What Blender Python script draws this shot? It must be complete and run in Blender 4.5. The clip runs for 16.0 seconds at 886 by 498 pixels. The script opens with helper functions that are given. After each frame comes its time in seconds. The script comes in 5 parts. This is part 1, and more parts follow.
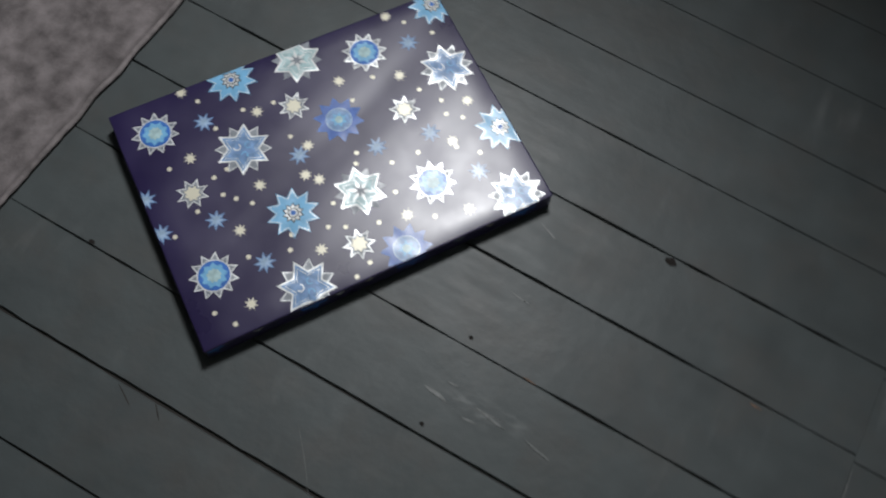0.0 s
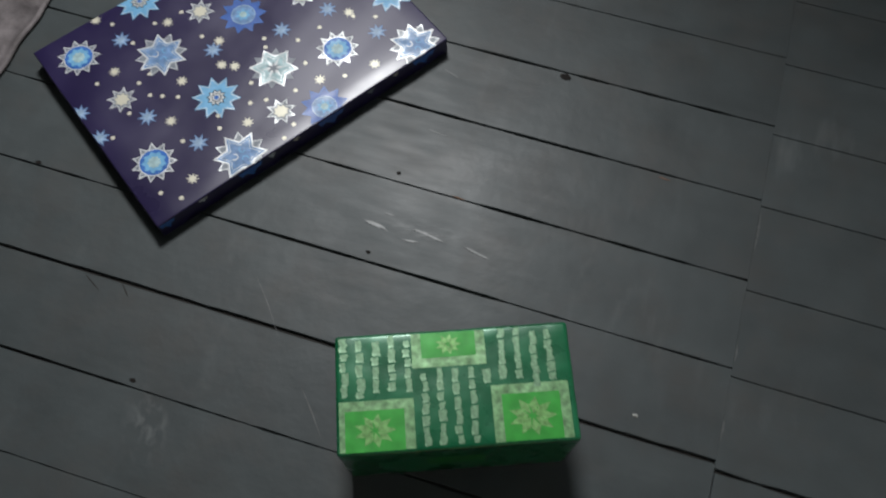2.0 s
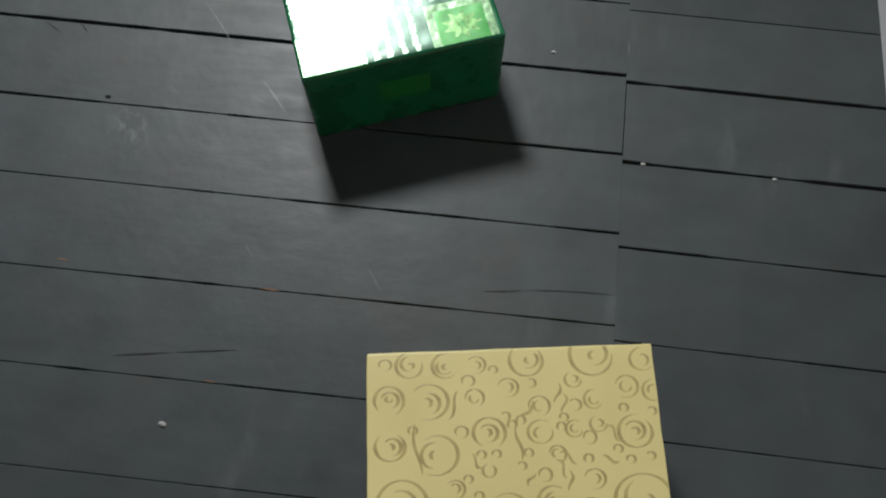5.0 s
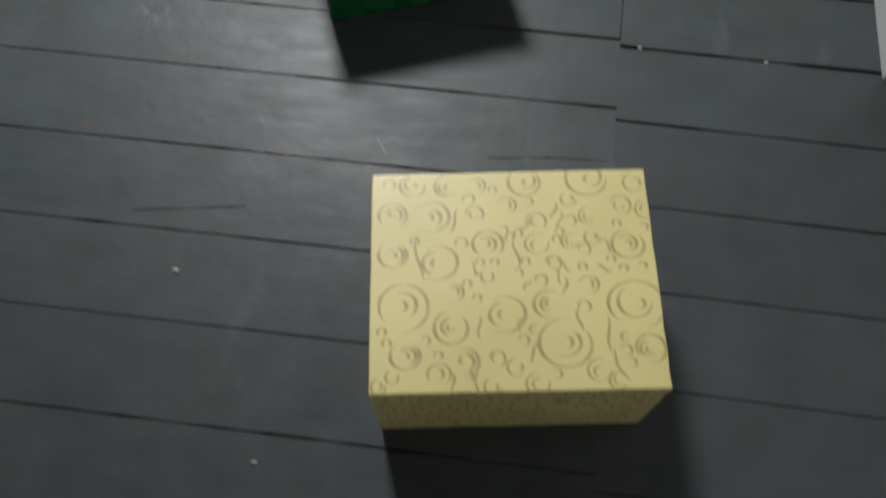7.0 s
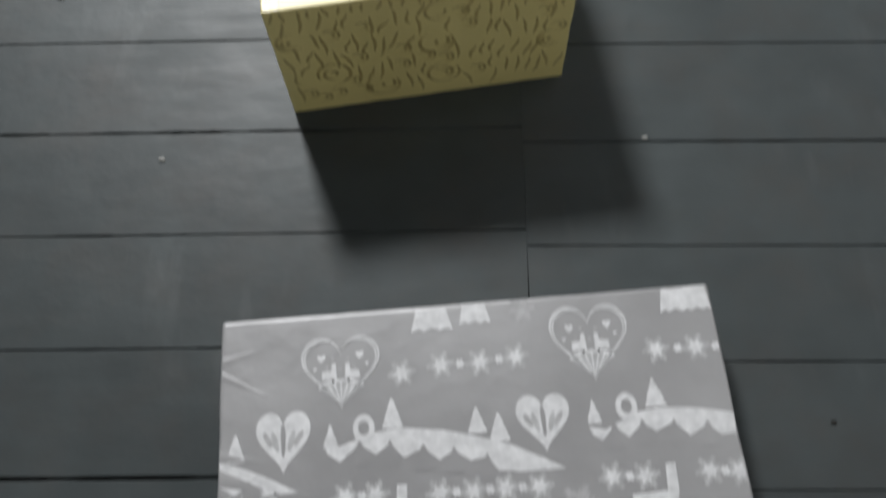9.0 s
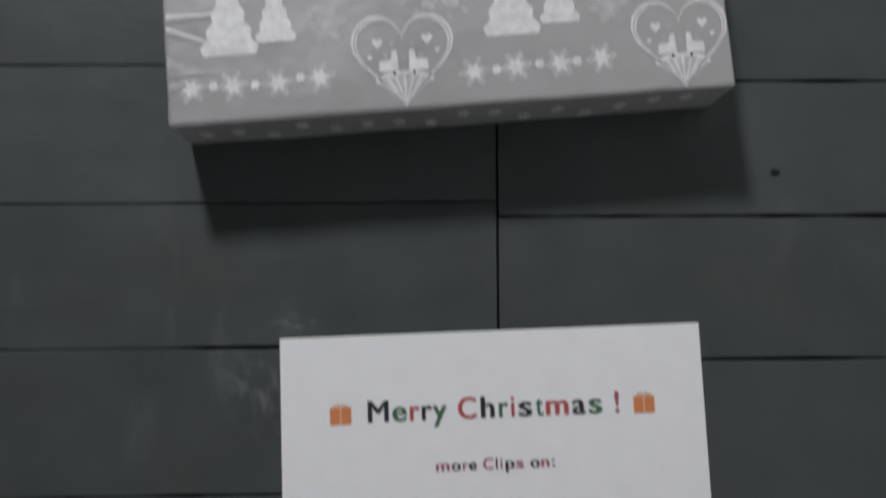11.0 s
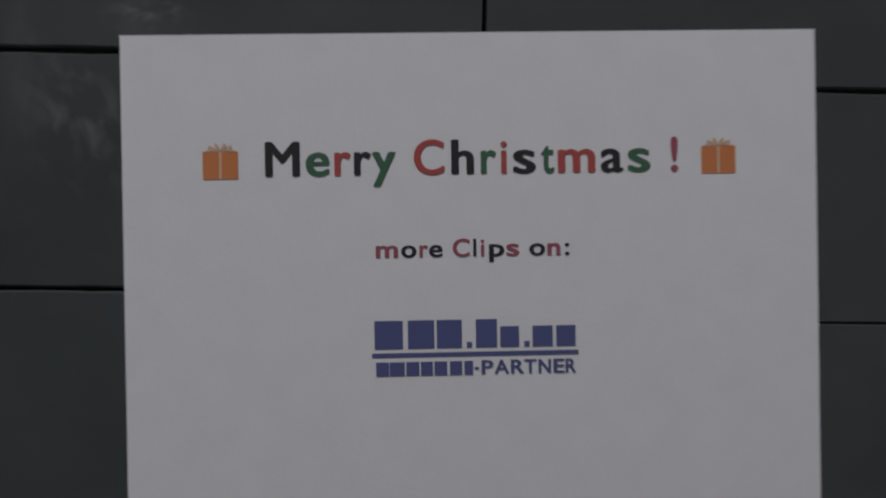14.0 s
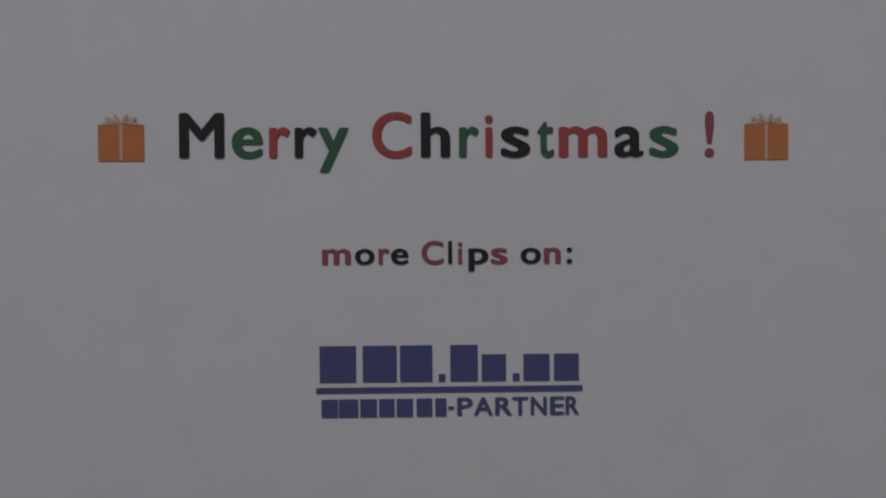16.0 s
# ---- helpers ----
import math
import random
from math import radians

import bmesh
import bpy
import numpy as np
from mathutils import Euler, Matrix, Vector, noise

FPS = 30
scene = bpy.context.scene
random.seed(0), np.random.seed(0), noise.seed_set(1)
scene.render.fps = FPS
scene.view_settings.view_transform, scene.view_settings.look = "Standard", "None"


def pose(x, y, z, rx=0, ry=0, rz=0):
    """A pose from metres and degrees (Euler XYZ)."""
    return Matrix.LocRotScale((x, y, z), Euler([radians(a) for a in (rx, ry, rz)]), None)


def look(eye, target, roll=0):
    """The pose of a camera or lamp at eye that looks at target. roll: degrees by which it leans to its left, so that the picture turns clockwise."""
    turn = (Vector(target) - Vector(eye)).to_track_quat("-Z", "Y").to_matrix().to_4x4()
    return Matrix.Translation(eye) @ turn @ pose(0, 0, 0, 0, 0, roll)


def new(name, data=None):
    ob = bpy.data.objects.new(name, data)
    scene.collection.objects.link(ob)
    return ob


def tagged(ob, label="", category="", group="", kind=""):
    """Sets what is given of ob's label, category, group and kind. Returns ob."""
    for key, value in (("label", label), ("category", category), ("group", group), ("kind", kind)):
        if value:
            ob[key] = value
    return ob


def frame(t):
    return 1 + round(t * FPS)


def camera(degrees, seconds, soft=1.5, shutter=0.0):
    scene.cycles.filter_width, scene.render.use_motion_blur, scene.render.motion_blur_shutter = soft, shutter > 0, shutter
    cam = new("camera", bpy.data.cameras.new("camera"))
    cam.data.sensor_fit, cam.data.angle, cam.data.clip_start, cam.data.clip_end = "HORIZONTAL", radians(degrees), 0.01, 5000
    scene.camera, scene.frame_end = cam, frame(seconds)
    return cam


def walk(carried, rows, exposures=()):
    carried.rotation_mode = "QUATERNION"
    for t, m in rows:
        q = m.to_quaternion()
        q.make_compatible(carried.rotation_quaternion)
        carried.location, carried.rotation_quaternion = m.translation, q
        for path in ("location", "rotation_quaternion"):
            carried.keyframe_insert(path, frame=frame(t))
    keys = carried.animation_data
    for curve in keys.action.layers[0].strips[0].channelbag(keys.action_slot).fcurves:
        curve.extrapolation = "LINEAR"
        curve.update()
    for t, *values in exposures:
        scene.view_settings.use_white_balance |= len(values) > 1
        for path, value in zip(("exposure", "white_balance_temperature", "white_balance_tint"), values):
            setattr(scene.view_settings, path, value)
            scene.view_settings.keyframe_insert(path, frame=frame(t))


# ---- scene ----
from mathutils.geometry import tessellate_polygon

cam = camera(56.8, 16.0, soft=2.0, shutter=0.6)
PATH = [
    (0, -0.3671, 1.3583, 0.8798, 19.60, -2.84, 28.48),
    (0.2, -0.3320, 1.3357, 0.8809, 20.58, -1.65, 26.11),
    (0.5, -0.2823, 1.2948, 0.8777, 21.85, -0.35, 23.22),
    (1, -0.2243, 1.2329, 0.8782, 23.00, 0.05, 19.29),
    (1.3, -0.2135, 1.2131, 0.8760, 22.82, 0.56, 19.84),
    (1.5, -0.2199, 1.1925, 0.8705, 22.61, 0.29, 19.80),
    (2, -0.2123, 1.1458, 0.8698, 23.06, 0.27, 16.71),
    (2.2, -0.2119, 1.1334, 0.8903, 21.70, -0.59, 15.60),
    (2.5, -0.1965, 1.0979, 0.9030, 21.82, -0.56, 11.13),
    (3, -0.1500, 1.0086, 0.9043, 22.94, -0.93, 6.99),
    (3.4, -0.1388, 0.9510, 0.8983, 23.36, -1.08, 9.17),
    (3.5, -0.1340, 0.9405, 0.8940, 23.49, -0.78, 9.63),
    (4, -0.1424, 0.8881, 0.8612, 23.11, 0.10, 10.32),
    (4.2, -0.1442, 0.8594, 0.8483, 22.56, -0.10, 9.94),
    (4.5, -0.1450, 0.8357, 0.8549, 20.96, 0.03, 7.93),
    (4.7, -0.1447, 0.8195, 0.8630, 19.63, 0.16, 6.04),
    (6.8, -0.1182, 0.6220, 0.8269, 23.69, 0.81, 7.16),
    (7, -0.1116, 0.5907, 0.8207, 23.34, 0.67, 7.09),
    (7.2, -0.1007, 0.5585, 0.8042, 22.77, 0.72, 5.95),
    (7.5, -0.0794, 0.5094, 0.7745, 22.93, 0.75, 4.17),
    (7.8, -0.0475, 0.4600, 0.7469, 23.21, 1.69, 2.46),
    (8, -0.0402, 0.4197, 0.7334, 23.96, 1.20, 2.35),
    (8.2, -0.0365, 0.3960, 0.7134, 23.66, 2.29, 0.15),
    (8.5, -0.0508, 0.3703, 0.7014, 23.38, 2.28, -1.16),
    (8.8, -0.0484, 0.3517, 0.6728, 23.13, 2.08, 0.19),
    (9, -0.0496, 0.3192, 0.6559, 23.07, 1.30, -0.33),
    (9.2, -0.0387, 0.2905, 0.6312, 22.51, 1.86, -0.54),
    (9.5, -0.0489, 0.2432, 0.6156, 20.64, 1.13, -1.37),
    (9.8, -0.0581, 0.2186, 0.6061, 15.01, 0.02, -0.77),
    (10, -0.0565, 0.1881, 0.5930, 13.81, -0.63, -0.97),
    (10.2, -0.0479, 0.1693, 0.5903, 12.48, -0.42, -1.02),
    (12.3, -0.0490, 0.0134, 0.5608, 1.16, -3.39, 0.66),
    (12.5, -0.0411, 0.0078, 0.5575, 1.60, -2.95, 0.69),
    (13, -0.0317, 0.0040, 0.5166, 2.06, -3.17, 0.53),
    (13.5, -0.0182, 0.0040, 0.4331, 2.04, -2.39, 0.09),
    (14, -0.0208, 0.0185, 0.3505, -0.30, -1.62, 0.69),
    (14.2, -0.0190, 0.0179, 0.3196, -0.31, -1.48, 1.04),
    (14.5, -0.0166, 0.0210, 0.2781, -0.63, -1.24, 1.19),
    (15, -0.0120, 0.0258, 0.2727, -1.26, -1.10, 1.32),
    (15.5, -0.0083, 0.0224, 0.2722, -1.23, -1.46, 1.09),
    (16, -0.0071, 0.0238, 0.2718, -1.12, -1.54, 1.28),
]
EXPOSURE = [(0, 0.12, 6500, 10), (1.5, 0.2, 6500, 10), (2.5, 0.33, 6500, 10), (3.5, 0.44, 6500, 10), (4.7, 0.65, 6500, 10), (7, 0.76, 6500, 10), (8, 0.82, 6500, 10), (8.5, 1.12, 6500, 10), (9, 1.39, 6500, 10), (9.5, 1.45, 6500, 10), (10.2, 1.30, 6500, 11),
            (12.3, 1.27, 6500, 13), (13, 1.11, 6500, 14), (14, 0.44, 6500, 15), (14.5, 0.10, 6500, 15), (15, 0.0, 6500, 16), (16, 0.12, 6500, 16)]
walk(cam, [(t, pose(x, y, z, rx, ry, rz)) for t, x, y, z, rx, ry, rz in PATH], EXPOSURE)

# ---- light: one shaded lamp, high beside the rug, turned down towards the gifts ----
world = bpy.data.worlds.new("world")
scene.world = world
world.use_nodes = True
world.node_tree.nodes["Background"].inputs[0].default_value = (0.5, 0.55, 0.6, 1)
world.node_tree.nodes["Background"].inputs[1].default_value = 0.005
lamp = bpy.data.lights.new("lamp_light", "SPOT")
lamp.energy = 101.0
lamp.color = (0.965, 0.98, 0.99)
lamp.shadow_soft_size = 0.17
lamp.spot_size, lamp.spot_blend = radians(112), 0.9
lamp_ob = new("lamp_light", lamp)
lamp_ob.matrix_basis = look((-0.71, 2.36, 1.60), (-0.76, 0.58, 0))


# ---- material helpers ----
def mat(name, color, rough=0.5, metal=0.0, spec=0.5, noise_scale=0.0, amount=0.0, bump=0.0, bump_scale=200.0,
        rough_amount=0.0, coat=0.0, stretch=(1, 1, 1), detail=4, depth=0.002, turn=0.0):
    m = bpy.data.materials.new(name)
    m.use_nodes = True
    nt = m.node_tree
    b = nt.nodes["Principled BSDF"]
    b.inputs["Base Color"].default_value = (*color, 1)
    b.inputs["Roughness"].default_value = rough
    b.inputs["Metallic"].default_value = metal
    b.inputs["Specular IOR Level"].default_value = spec
    b.inputs["Coat Weight"].default_value = coat
    b.inputs["Coat Roughness"].default_value = 0.3
    tc = nt.nodes.new("ShaderNodeTexCoord")
    if amount or rough_amount:
        n = nt.nodes.new("ShaderNodeTexNoise")
        n.inputs["Scale"].default_value = noise_scale
        n.inputs["Detail"].default_value = 6
        nt.links.new(tc.outputs["Object"], n.inputs["Vector"])
        if amount:
            r = nt.nodes.new("ShaderNodeMapRange")
            r.inputs["To Min"].default_value, r.inputs["To Max"].default_value = 1 - amount, 1 + amount
            r.inputs["From Min"].default_value, r.inputs["From Max"].default_value = 0.3, 0.7
            nt.links.new(n.outputs["Fac"], r.inputs["Value"])
            mul = nt.nodes.new("ShaderNodeVectorMath")
            mul.operation = "SCALE"
            mul.inputs[0].default_value = color
            nt.links.new(r.outputs["Result"], mul.inputs["Scale"])
            nt.links.new(mul.outputs["Vector"], b.inputs["Base Color"])
        if rough_amount:
            r2 = nt.nodes.new("ShaderNodeMapRange")
            r2.inputs["From Min"].default_value, r2.inputs["From Max"].default_value = 0.3, 0.7
            r2.inputs["To Min"].default_value = max(0.02, rough - rough_amount)
            r2.inputs["To Max"].default_value = min(1, rough + rough_amount)
            nt.links.new(n.outputs["Fac"], r2.inputs["Value"])
            nt.links.new(r2.outputs["Result"], b.inputs["Roughness"])
    if bump:
        n2 = nt.nodes.new("ShaderNodeTexNoise")
        n2.inputs["Scale"].default_value = bump_scale
        n2.inputs["Detail"].default_value = detail
        sv = nt.nodes.new("ShaderNodeMapping")
        sv.vector_type = "TEXTURE"
        sv.inputs["Rotation"].default_value = (0, 0, radians(turn))
        sv.inputs["Scale"].default_value = [1 / k for k in stretch]
        nt.links.new(tc.outputs["Object"], sv.inputs["Vector"])
        nt.links.new(sv.outputs["Vector"], n2.inputs["Vector"])
        bn = nt.nodes.new("ShaderNodeBump")
        bn.inputs["Strength"].default_value = bump
        bn.inputs["Distance"].default_value = depth
        nt.links.new(n2.outputs["Fac"], bn.inputs["Height"])
        nt.links.new(bn.outputs["Normal"], b.inputs["Normal"])
        if coat:
            nt.links.new(bn.outputs["Normal"], b.inputs["Coat Normal"])
    return m


def floor_paint():
    """Worn grey floor paint: per-board shade, cloudy dirt, rubbed glossy spots, brush grain along the board."""
    m = bpy.data.materials.new("grey_floor_paint")
    m.use_nodes = True
    nt = m.node_tree
    N, K = nt.nodes.new, nt.links.new
    b = nt.nodes["Principled BSDF"]
    geo, info = N("ShaderNodeNewGeometry"), N("ShaderNodeObjectInfo")
    cloud = N("ShaderNodeTexNoise")
    cloud.inputs["Scale"].default_value, cloud.inputs["Detail"].default_value = 17, 8
    K(geo.outputs["Position"], cloud.inputs["Vector"])
    stretch = N("ShaderNodeMapping")
    stretch.inputs["Scale"].default_value = (14, 60, 14)
    K(geo.outputs["Position"], stretch.inputs["Vector"])
    grain = N("ShaderNodeTexNoise")
    grain.inputs["Scale"].default_value, grain.inputs["Detail"].default_value = 1, 5
    K(stretch.outputs["Vector"], grain.inputs["Vector"])
    add = N("ShaderNodeMath")
    add.operation = "MULTIPLY_ADD"
    add.inputs[1].default_value, add.inputs[2].default_value = 0.55, 0.50
    K(cloud.outputs["Fac"], add.inputs[0])
    add2 = N("ShaderNodeMath")
    add2.operation = "MULTIPLY_ADD"
    add2.inputs[1].default_value = 0.12
    K(grain.outputs["Fac"], add2.inputs[0])
    K(add.outputs[0], add2.inputs[2])
    add3 = N("ShaderNodeMath")
    add3.operation = "MULTIPLY_ADD"
    add3.inputs[1].default_value = 0.14
    K(info.outputs["Random"], add3.inputs[0])
    K(add2.outputs[0], add3.inputs[2])
    sc = N("ShaderNodeVectorMath")
    sc.operation = "SCALE"
    sc.inputs[0].default_value = FLOOR_COLOR
    K(add3.outputs[0], sc.inputs["Scale"])
    # pale scuffs, stretched along the walking direction
    mp = N("ShaderNodeMapping")
    mp.inputs["Rotation"].default_value = (0, 0, 0.5)
    mp.inputs["Scale"].default_value = (34, 9, 30)
    K(geo.outputs["Position"], mp.inputs["Vector"])
    sn = N("ShaderNodeTexNoise")
    sn.inputs["Scale"].default_value, sn.inputs["Detail"].default_value = 1, 8
    K(mp.outputs["Vector"], sn.inputs["Vector"])
    spots = N("ShaderNodeTexNoise")
    spots.inputs["Scale"].default_value, spots.inputs["Detail"].default_value = 4.5, 3
    K(geo.outputs["Position"], spots.inputs["Vector"])
    r1, r2 = N("ShaderNodeMapRange"), N("ShaderNodeMapRange")
    r1.inputs["From Min"].default_value, r1.inputs["From Max"].default_value = 0.55, 0.75
    r2.inputs["From Min"].default_value, r2.inputs["From Max"].default_value = 0.52, 0.68
    K(sn.outputs["Fac"], r1.inputs["Value"])
    K(spots.outputs["Fac"], r2.inputs["Value"])
    mu = N("ShaderNodeMath")
    mu.operation = "MULTIPLY"
    K(r1.outputs[0], mu.inputs[0])
    K(r2.outputs[0], mu.inputs[1])
    # rubbed pale smears where things were dragged
    smear = None
    for cx, cy, rx, ry, turn in SMEARS:
        sm = N("ShaderNodeMapping")
        sm.vector_type = "TEXTURE"
        sm.inputs["Location"].default_value = (cx, cy, 0)
        sm.inputs["Rotation"].default_value = (0, 0, turn)
        sm.inputs["Scale"].default_value = (rx, ry, 1)
        K(geo.outputs["Position"], sm.inputs["Vector"])
        ln = N("ShaderNodeVectorMath")
        ln.operation = "LENGTH"
        K(sm.outputs["Vector"], ln.inputs[0])
        wob = N("ShaderNodeTexNoise")
        wob.inputs["Scale"].default_value, wob.inputs["Detail"].default_value, wob.inputs["Distortion"].default_value = 2.6, 5, 0.5
        K(sm.outputs["Vector"], wob.inputs["Vector"])
        fall = N("ShaderNodeMapRange")
        fall.inputs["From Min"].default_value, fall.inputs["From Max"].default_value = 1.0, 0.2
        K(ln.outputs["Value"], fall.inputs["Value"])
        band = N("ShaderNodeMapRange")
        band.inputs["From Min"].default_value, band.inputs["From Max"].default_value = 0.46, 0.68
        K(wob.outputs["Fac"], band.inputs["Value"])
        both = N("ShaderNodeMath")
        both.operation = "MULTIPLY"
        K(fall.outputs[0], both.inputs[0])
        K(band.outputs[0], both.inputs[1])
        if smear is None:
            smear = both
        else:
            mx = N("ShaderNodeMath")
            mx.operation = "MAXIMUM"
            K(smear.outputs[0], mx.inputs[0])
            K(both.outputs[0], mx.inputs[1])
            smear = mx
    half = N("ShaderNodeMath")
    half.operation = "MULTIPLY"
    half.inputs[1].default_value = 0.16
    K(mu.outputs[0], half.inputs[0])
    third = N("ShaderNodeMath")
    third.operation = "MULTIPLY_ADD"
    third.inputs[1].default_value = 0.27
    K(smear.outputs[0], third.inputs[0])
    K(half.outputs[0], third.inputs[2])
    mix = N("ShaderNodeMix")
    mix.data_type = "RGBA"
    mix.inputs["B"].default_value = (0.30, 0.31, 0.31, 1)
    K(third.outputs[0], mix.inputs["Factor"])
    # thin brownish dirt worked into the paint
    dirt = N("ShaderNodeTexNoise")
    dirt.inputs["Scale"].default_value, dirt.inputs["Detail"].default_value, dirt.inputs["Roughness"].default_value = 11, 9, 0.68
    K(geo.outputs["Position"], dirt.inputs["Vector"])
    dr = N("ShaderNodeMapRange")
    dr.inputs["From Min"].default_value, dr.inputs["From Max"].default_value, dr.inputs["To Max"].default_value = 0.46, 0.72, 0.42
    K(dirt.outputs["Fac"], dr.inputs["Value"])
    warm = N("ShaderNodeMix")
    warm.data_type = "RGBA"
    warm.inputs["B"].default_value = (0.068, 0.060, 0.054, 1)
    K(dr.outputs[0], warm.inputs["Factor"])
    K(sc.outputs["Vector"], warm.inputs["A"])
    K(warm.outputs["Result"], mix.inputs["A"])
    K(mix.outputs["Result"], b.inputs["Base Color"])
    rr = N("ShaderNodeMapRange")
    rr.inputs["From Min"].default_value, rr.inputs["From Max"].default_value = 0.36, 0.64
    rr.inputs["To Min"].default_value, rr.inputs["To Max"].default_value = 0.43, 0.56
    gloss = N("ShaderNodeMix")
    gloss.inputs["Factor"].default_value = 0.55
    K(grain.outputs["Fac"], gloss.inputs["A"])
    K(spots.outputs["Fac"], gloss.inputs["B"])
    K(gloss.outputs["Result"], rr.inputs["Value"])
    K(rr.outputs[0], b.inputs["Roughness"])
    b.inputs["Specular IOR Level"].default_value = 0.33
    fine = N("ShaderNodeTexNoise")
    fine.inputs["Scale"].default_value, fine.inputs["Detail"].default_value = 48, 8
    K(geo.outputs["Position"], fine.inputs["Vector"])
    s2 = N("ShaderNodeMath")
    s2.operation = "ADD"
    K(fine.outputs["Fac"], s2.inputs[0])
    low = N("ShaderNodeMath")
    low.operation = "MULTIPLY"
    low.inputs[1].default_value = 0.35
    K(grain.outputs["Fac"], low.inputs[0])
    K(low.outputs[0], s2.inputs[1])
    bn = N("ShaderNodeBump")
    bn.inputs["Strength"].default_value, bn.inputs["Distance"].default_value = 0.24, 0.002
    K(s2.outputs[0], bn.inputs["Height"])
    K(bn.outputs["Normal"], b.inputs["Normal"])
    return m


FLOOR_COLOR = (0.0600, 0.0705, 0.0725)
SMEARS = [(-0.166, 0.072, 0.026, 0.045, 0.45), (-0.138, 0.116, 0.022, 0.010, 0.1), (-0.355, 1.515, 0.075, 0.022, 0.1), (-0.565, 1.218, 0.03, 0.05, 0.4)]
M_FLOOR = floor_paint()
M_GAP = mat("dark_gap_dirt", (0.022, 0.020, 0.018), 0.9, noise_scale=40, amount=0.4)
M_KNOT = mat("dark_knot", (0.017, 0.015, 0.014), 0.9, spec=0.15)
M_SPECK = mat("pale_crumb", (0.36, 0.36, 0.34), 0.8)
M_WHITE = mat("white_gloss_paint", (0.62, 0.63, 0.64), 0.35, noise_scale=9, amount=0.05, bump=0.08, bump_scale=30)
M_WALL = mat("plain_wall_paint", (0.80, 0.80, 0.79), 0.9, noise_scale=6, amount=0.06, bump=0.1, bump_scale=120)
M_CEIL = mat("ceiling_paint", (0.84, 0.84, 0.83), 0.9, noise_scale=5, amount=0.04)
M_RUG = mat("grey_mauve_pile", (0.15, 0.134, 0.136), 1.0, spec=0.1, noise_scale=38, amount=0.45, bump=0.6, bump_scale=260)
M_RUG_EDGE = mat("pale_rug_binding", (0.165, 0.148, 0.149), 1.0, spec=0.1, noise_scale=60, amount=0.35, bump=0.6, bump_scale=300)


# ---- mesh helpers ----
def part(name, bm, material, parent=None, label="", loc=None, smooth=False):
    me = bpy.data.meshes.new(name)
    bm.normal_update()
    bm.to_mesh(me)
    bm.free()
    me.materials.append(material)
    if smooth:
        for p in me.polygons:
            p.use_smooth = True
    return place(name, me, parent, label, loc)


def place(name, me, parent=None, label="", loc=None):
    ob = new(name, me)
    if parent:
        ob.parent = parent
    if loc is not None:
        ob.matrix_basis = loc
    if label:
        ob["label"] = label
    return ob


def box(sx, sy, sz, bevel=0.0, seg=2, at=(0, 0, 0)):
    """A box standing on z = at.z, centred in x and y."""
    bm = bmesh.new()
    bmesh.ops.create_cube(bm, size=1)
    bmesh.ops.scale(bm, vec=(sx, sy, sz), verts=bm.verts)
    bmesh.ops.translate(bm, vec=(at[0], at[1], at[2] + sz / 2), verts=bm.verts)
    if bevel:
        bmesh.ops.bevel(bm, geom=bm.edges[:], offset=bevel, segments=seg, affect="EDGES", profile=0.6)
    return bm


def flat(points, z=0.0, thick=0.0002):
    """A thin printed patch with the given outline."""
    bm = bmesh.new()
    vs = [bm.verts.new((x, y, z + thick)) for x, y in points]
    for a, b, c in tessellate_polygon([[Vector((x, y, 0)) for x, y in points]]):
        p, q, r = points[a], points[b], points[c]
        area = (q[0] - p[0]) * (r[1] - p[1]) - (q[1] - p[1]) * (r[0] - p[0])
        if abs(area) > 1e-12:
            bm.faces.new((vs[a], vs[b], vs[c]) if area > 0 else (vs[a], vs[c], vs[b]))
    return bm


def ring_of(outer, inner, z, thick=0.0002):
    """A closed printed band between two outlines of equal length."""
    bm = bmesh.new()
    n = len(outer)
    a = [bm.verts.new((x, y, z + thick)) for x, y in outer]
    b = [bm.verts.new((x, y, z + thick)) for x, y in inner]
    for i in range(n):
        j = (i + 1) % n
        bm.faces.new((a[i], a[j], b[j], b[i]))
    return bm


def star_pts(n, r1, r0, turn=0.0):
    return [((r1 if i % 2 == 0 else r0) * math.cos(turn + math.pi * i / n),
             (r1 if i % 2 == 0 else r0) * math.sin(turn + math.pi * i / n)) for i in range(2 * n)]


def disc_pts(r, n=20):
    return [(r * math.cos(2 * math.pi * i / n), r * math.sin(2 * math.pi * i / n)) for i in range(n)]


def thing(name, x, y, rz, label, category, group=""):
    e = new(name)
    e.empty_display_size = 0.05
    e.matrix_basis = pose(x, y, 0, 0, 0, rz)
    return tagged(e, label, category, group)


# ---- room shell ----
def slab(name, sx, sy, sz, x, y, z, material, kind="structure"):
    return tagged(part(name, box(sx, sy, sz), material, None, "", pose(x, y, z)), "", "", "", kind)


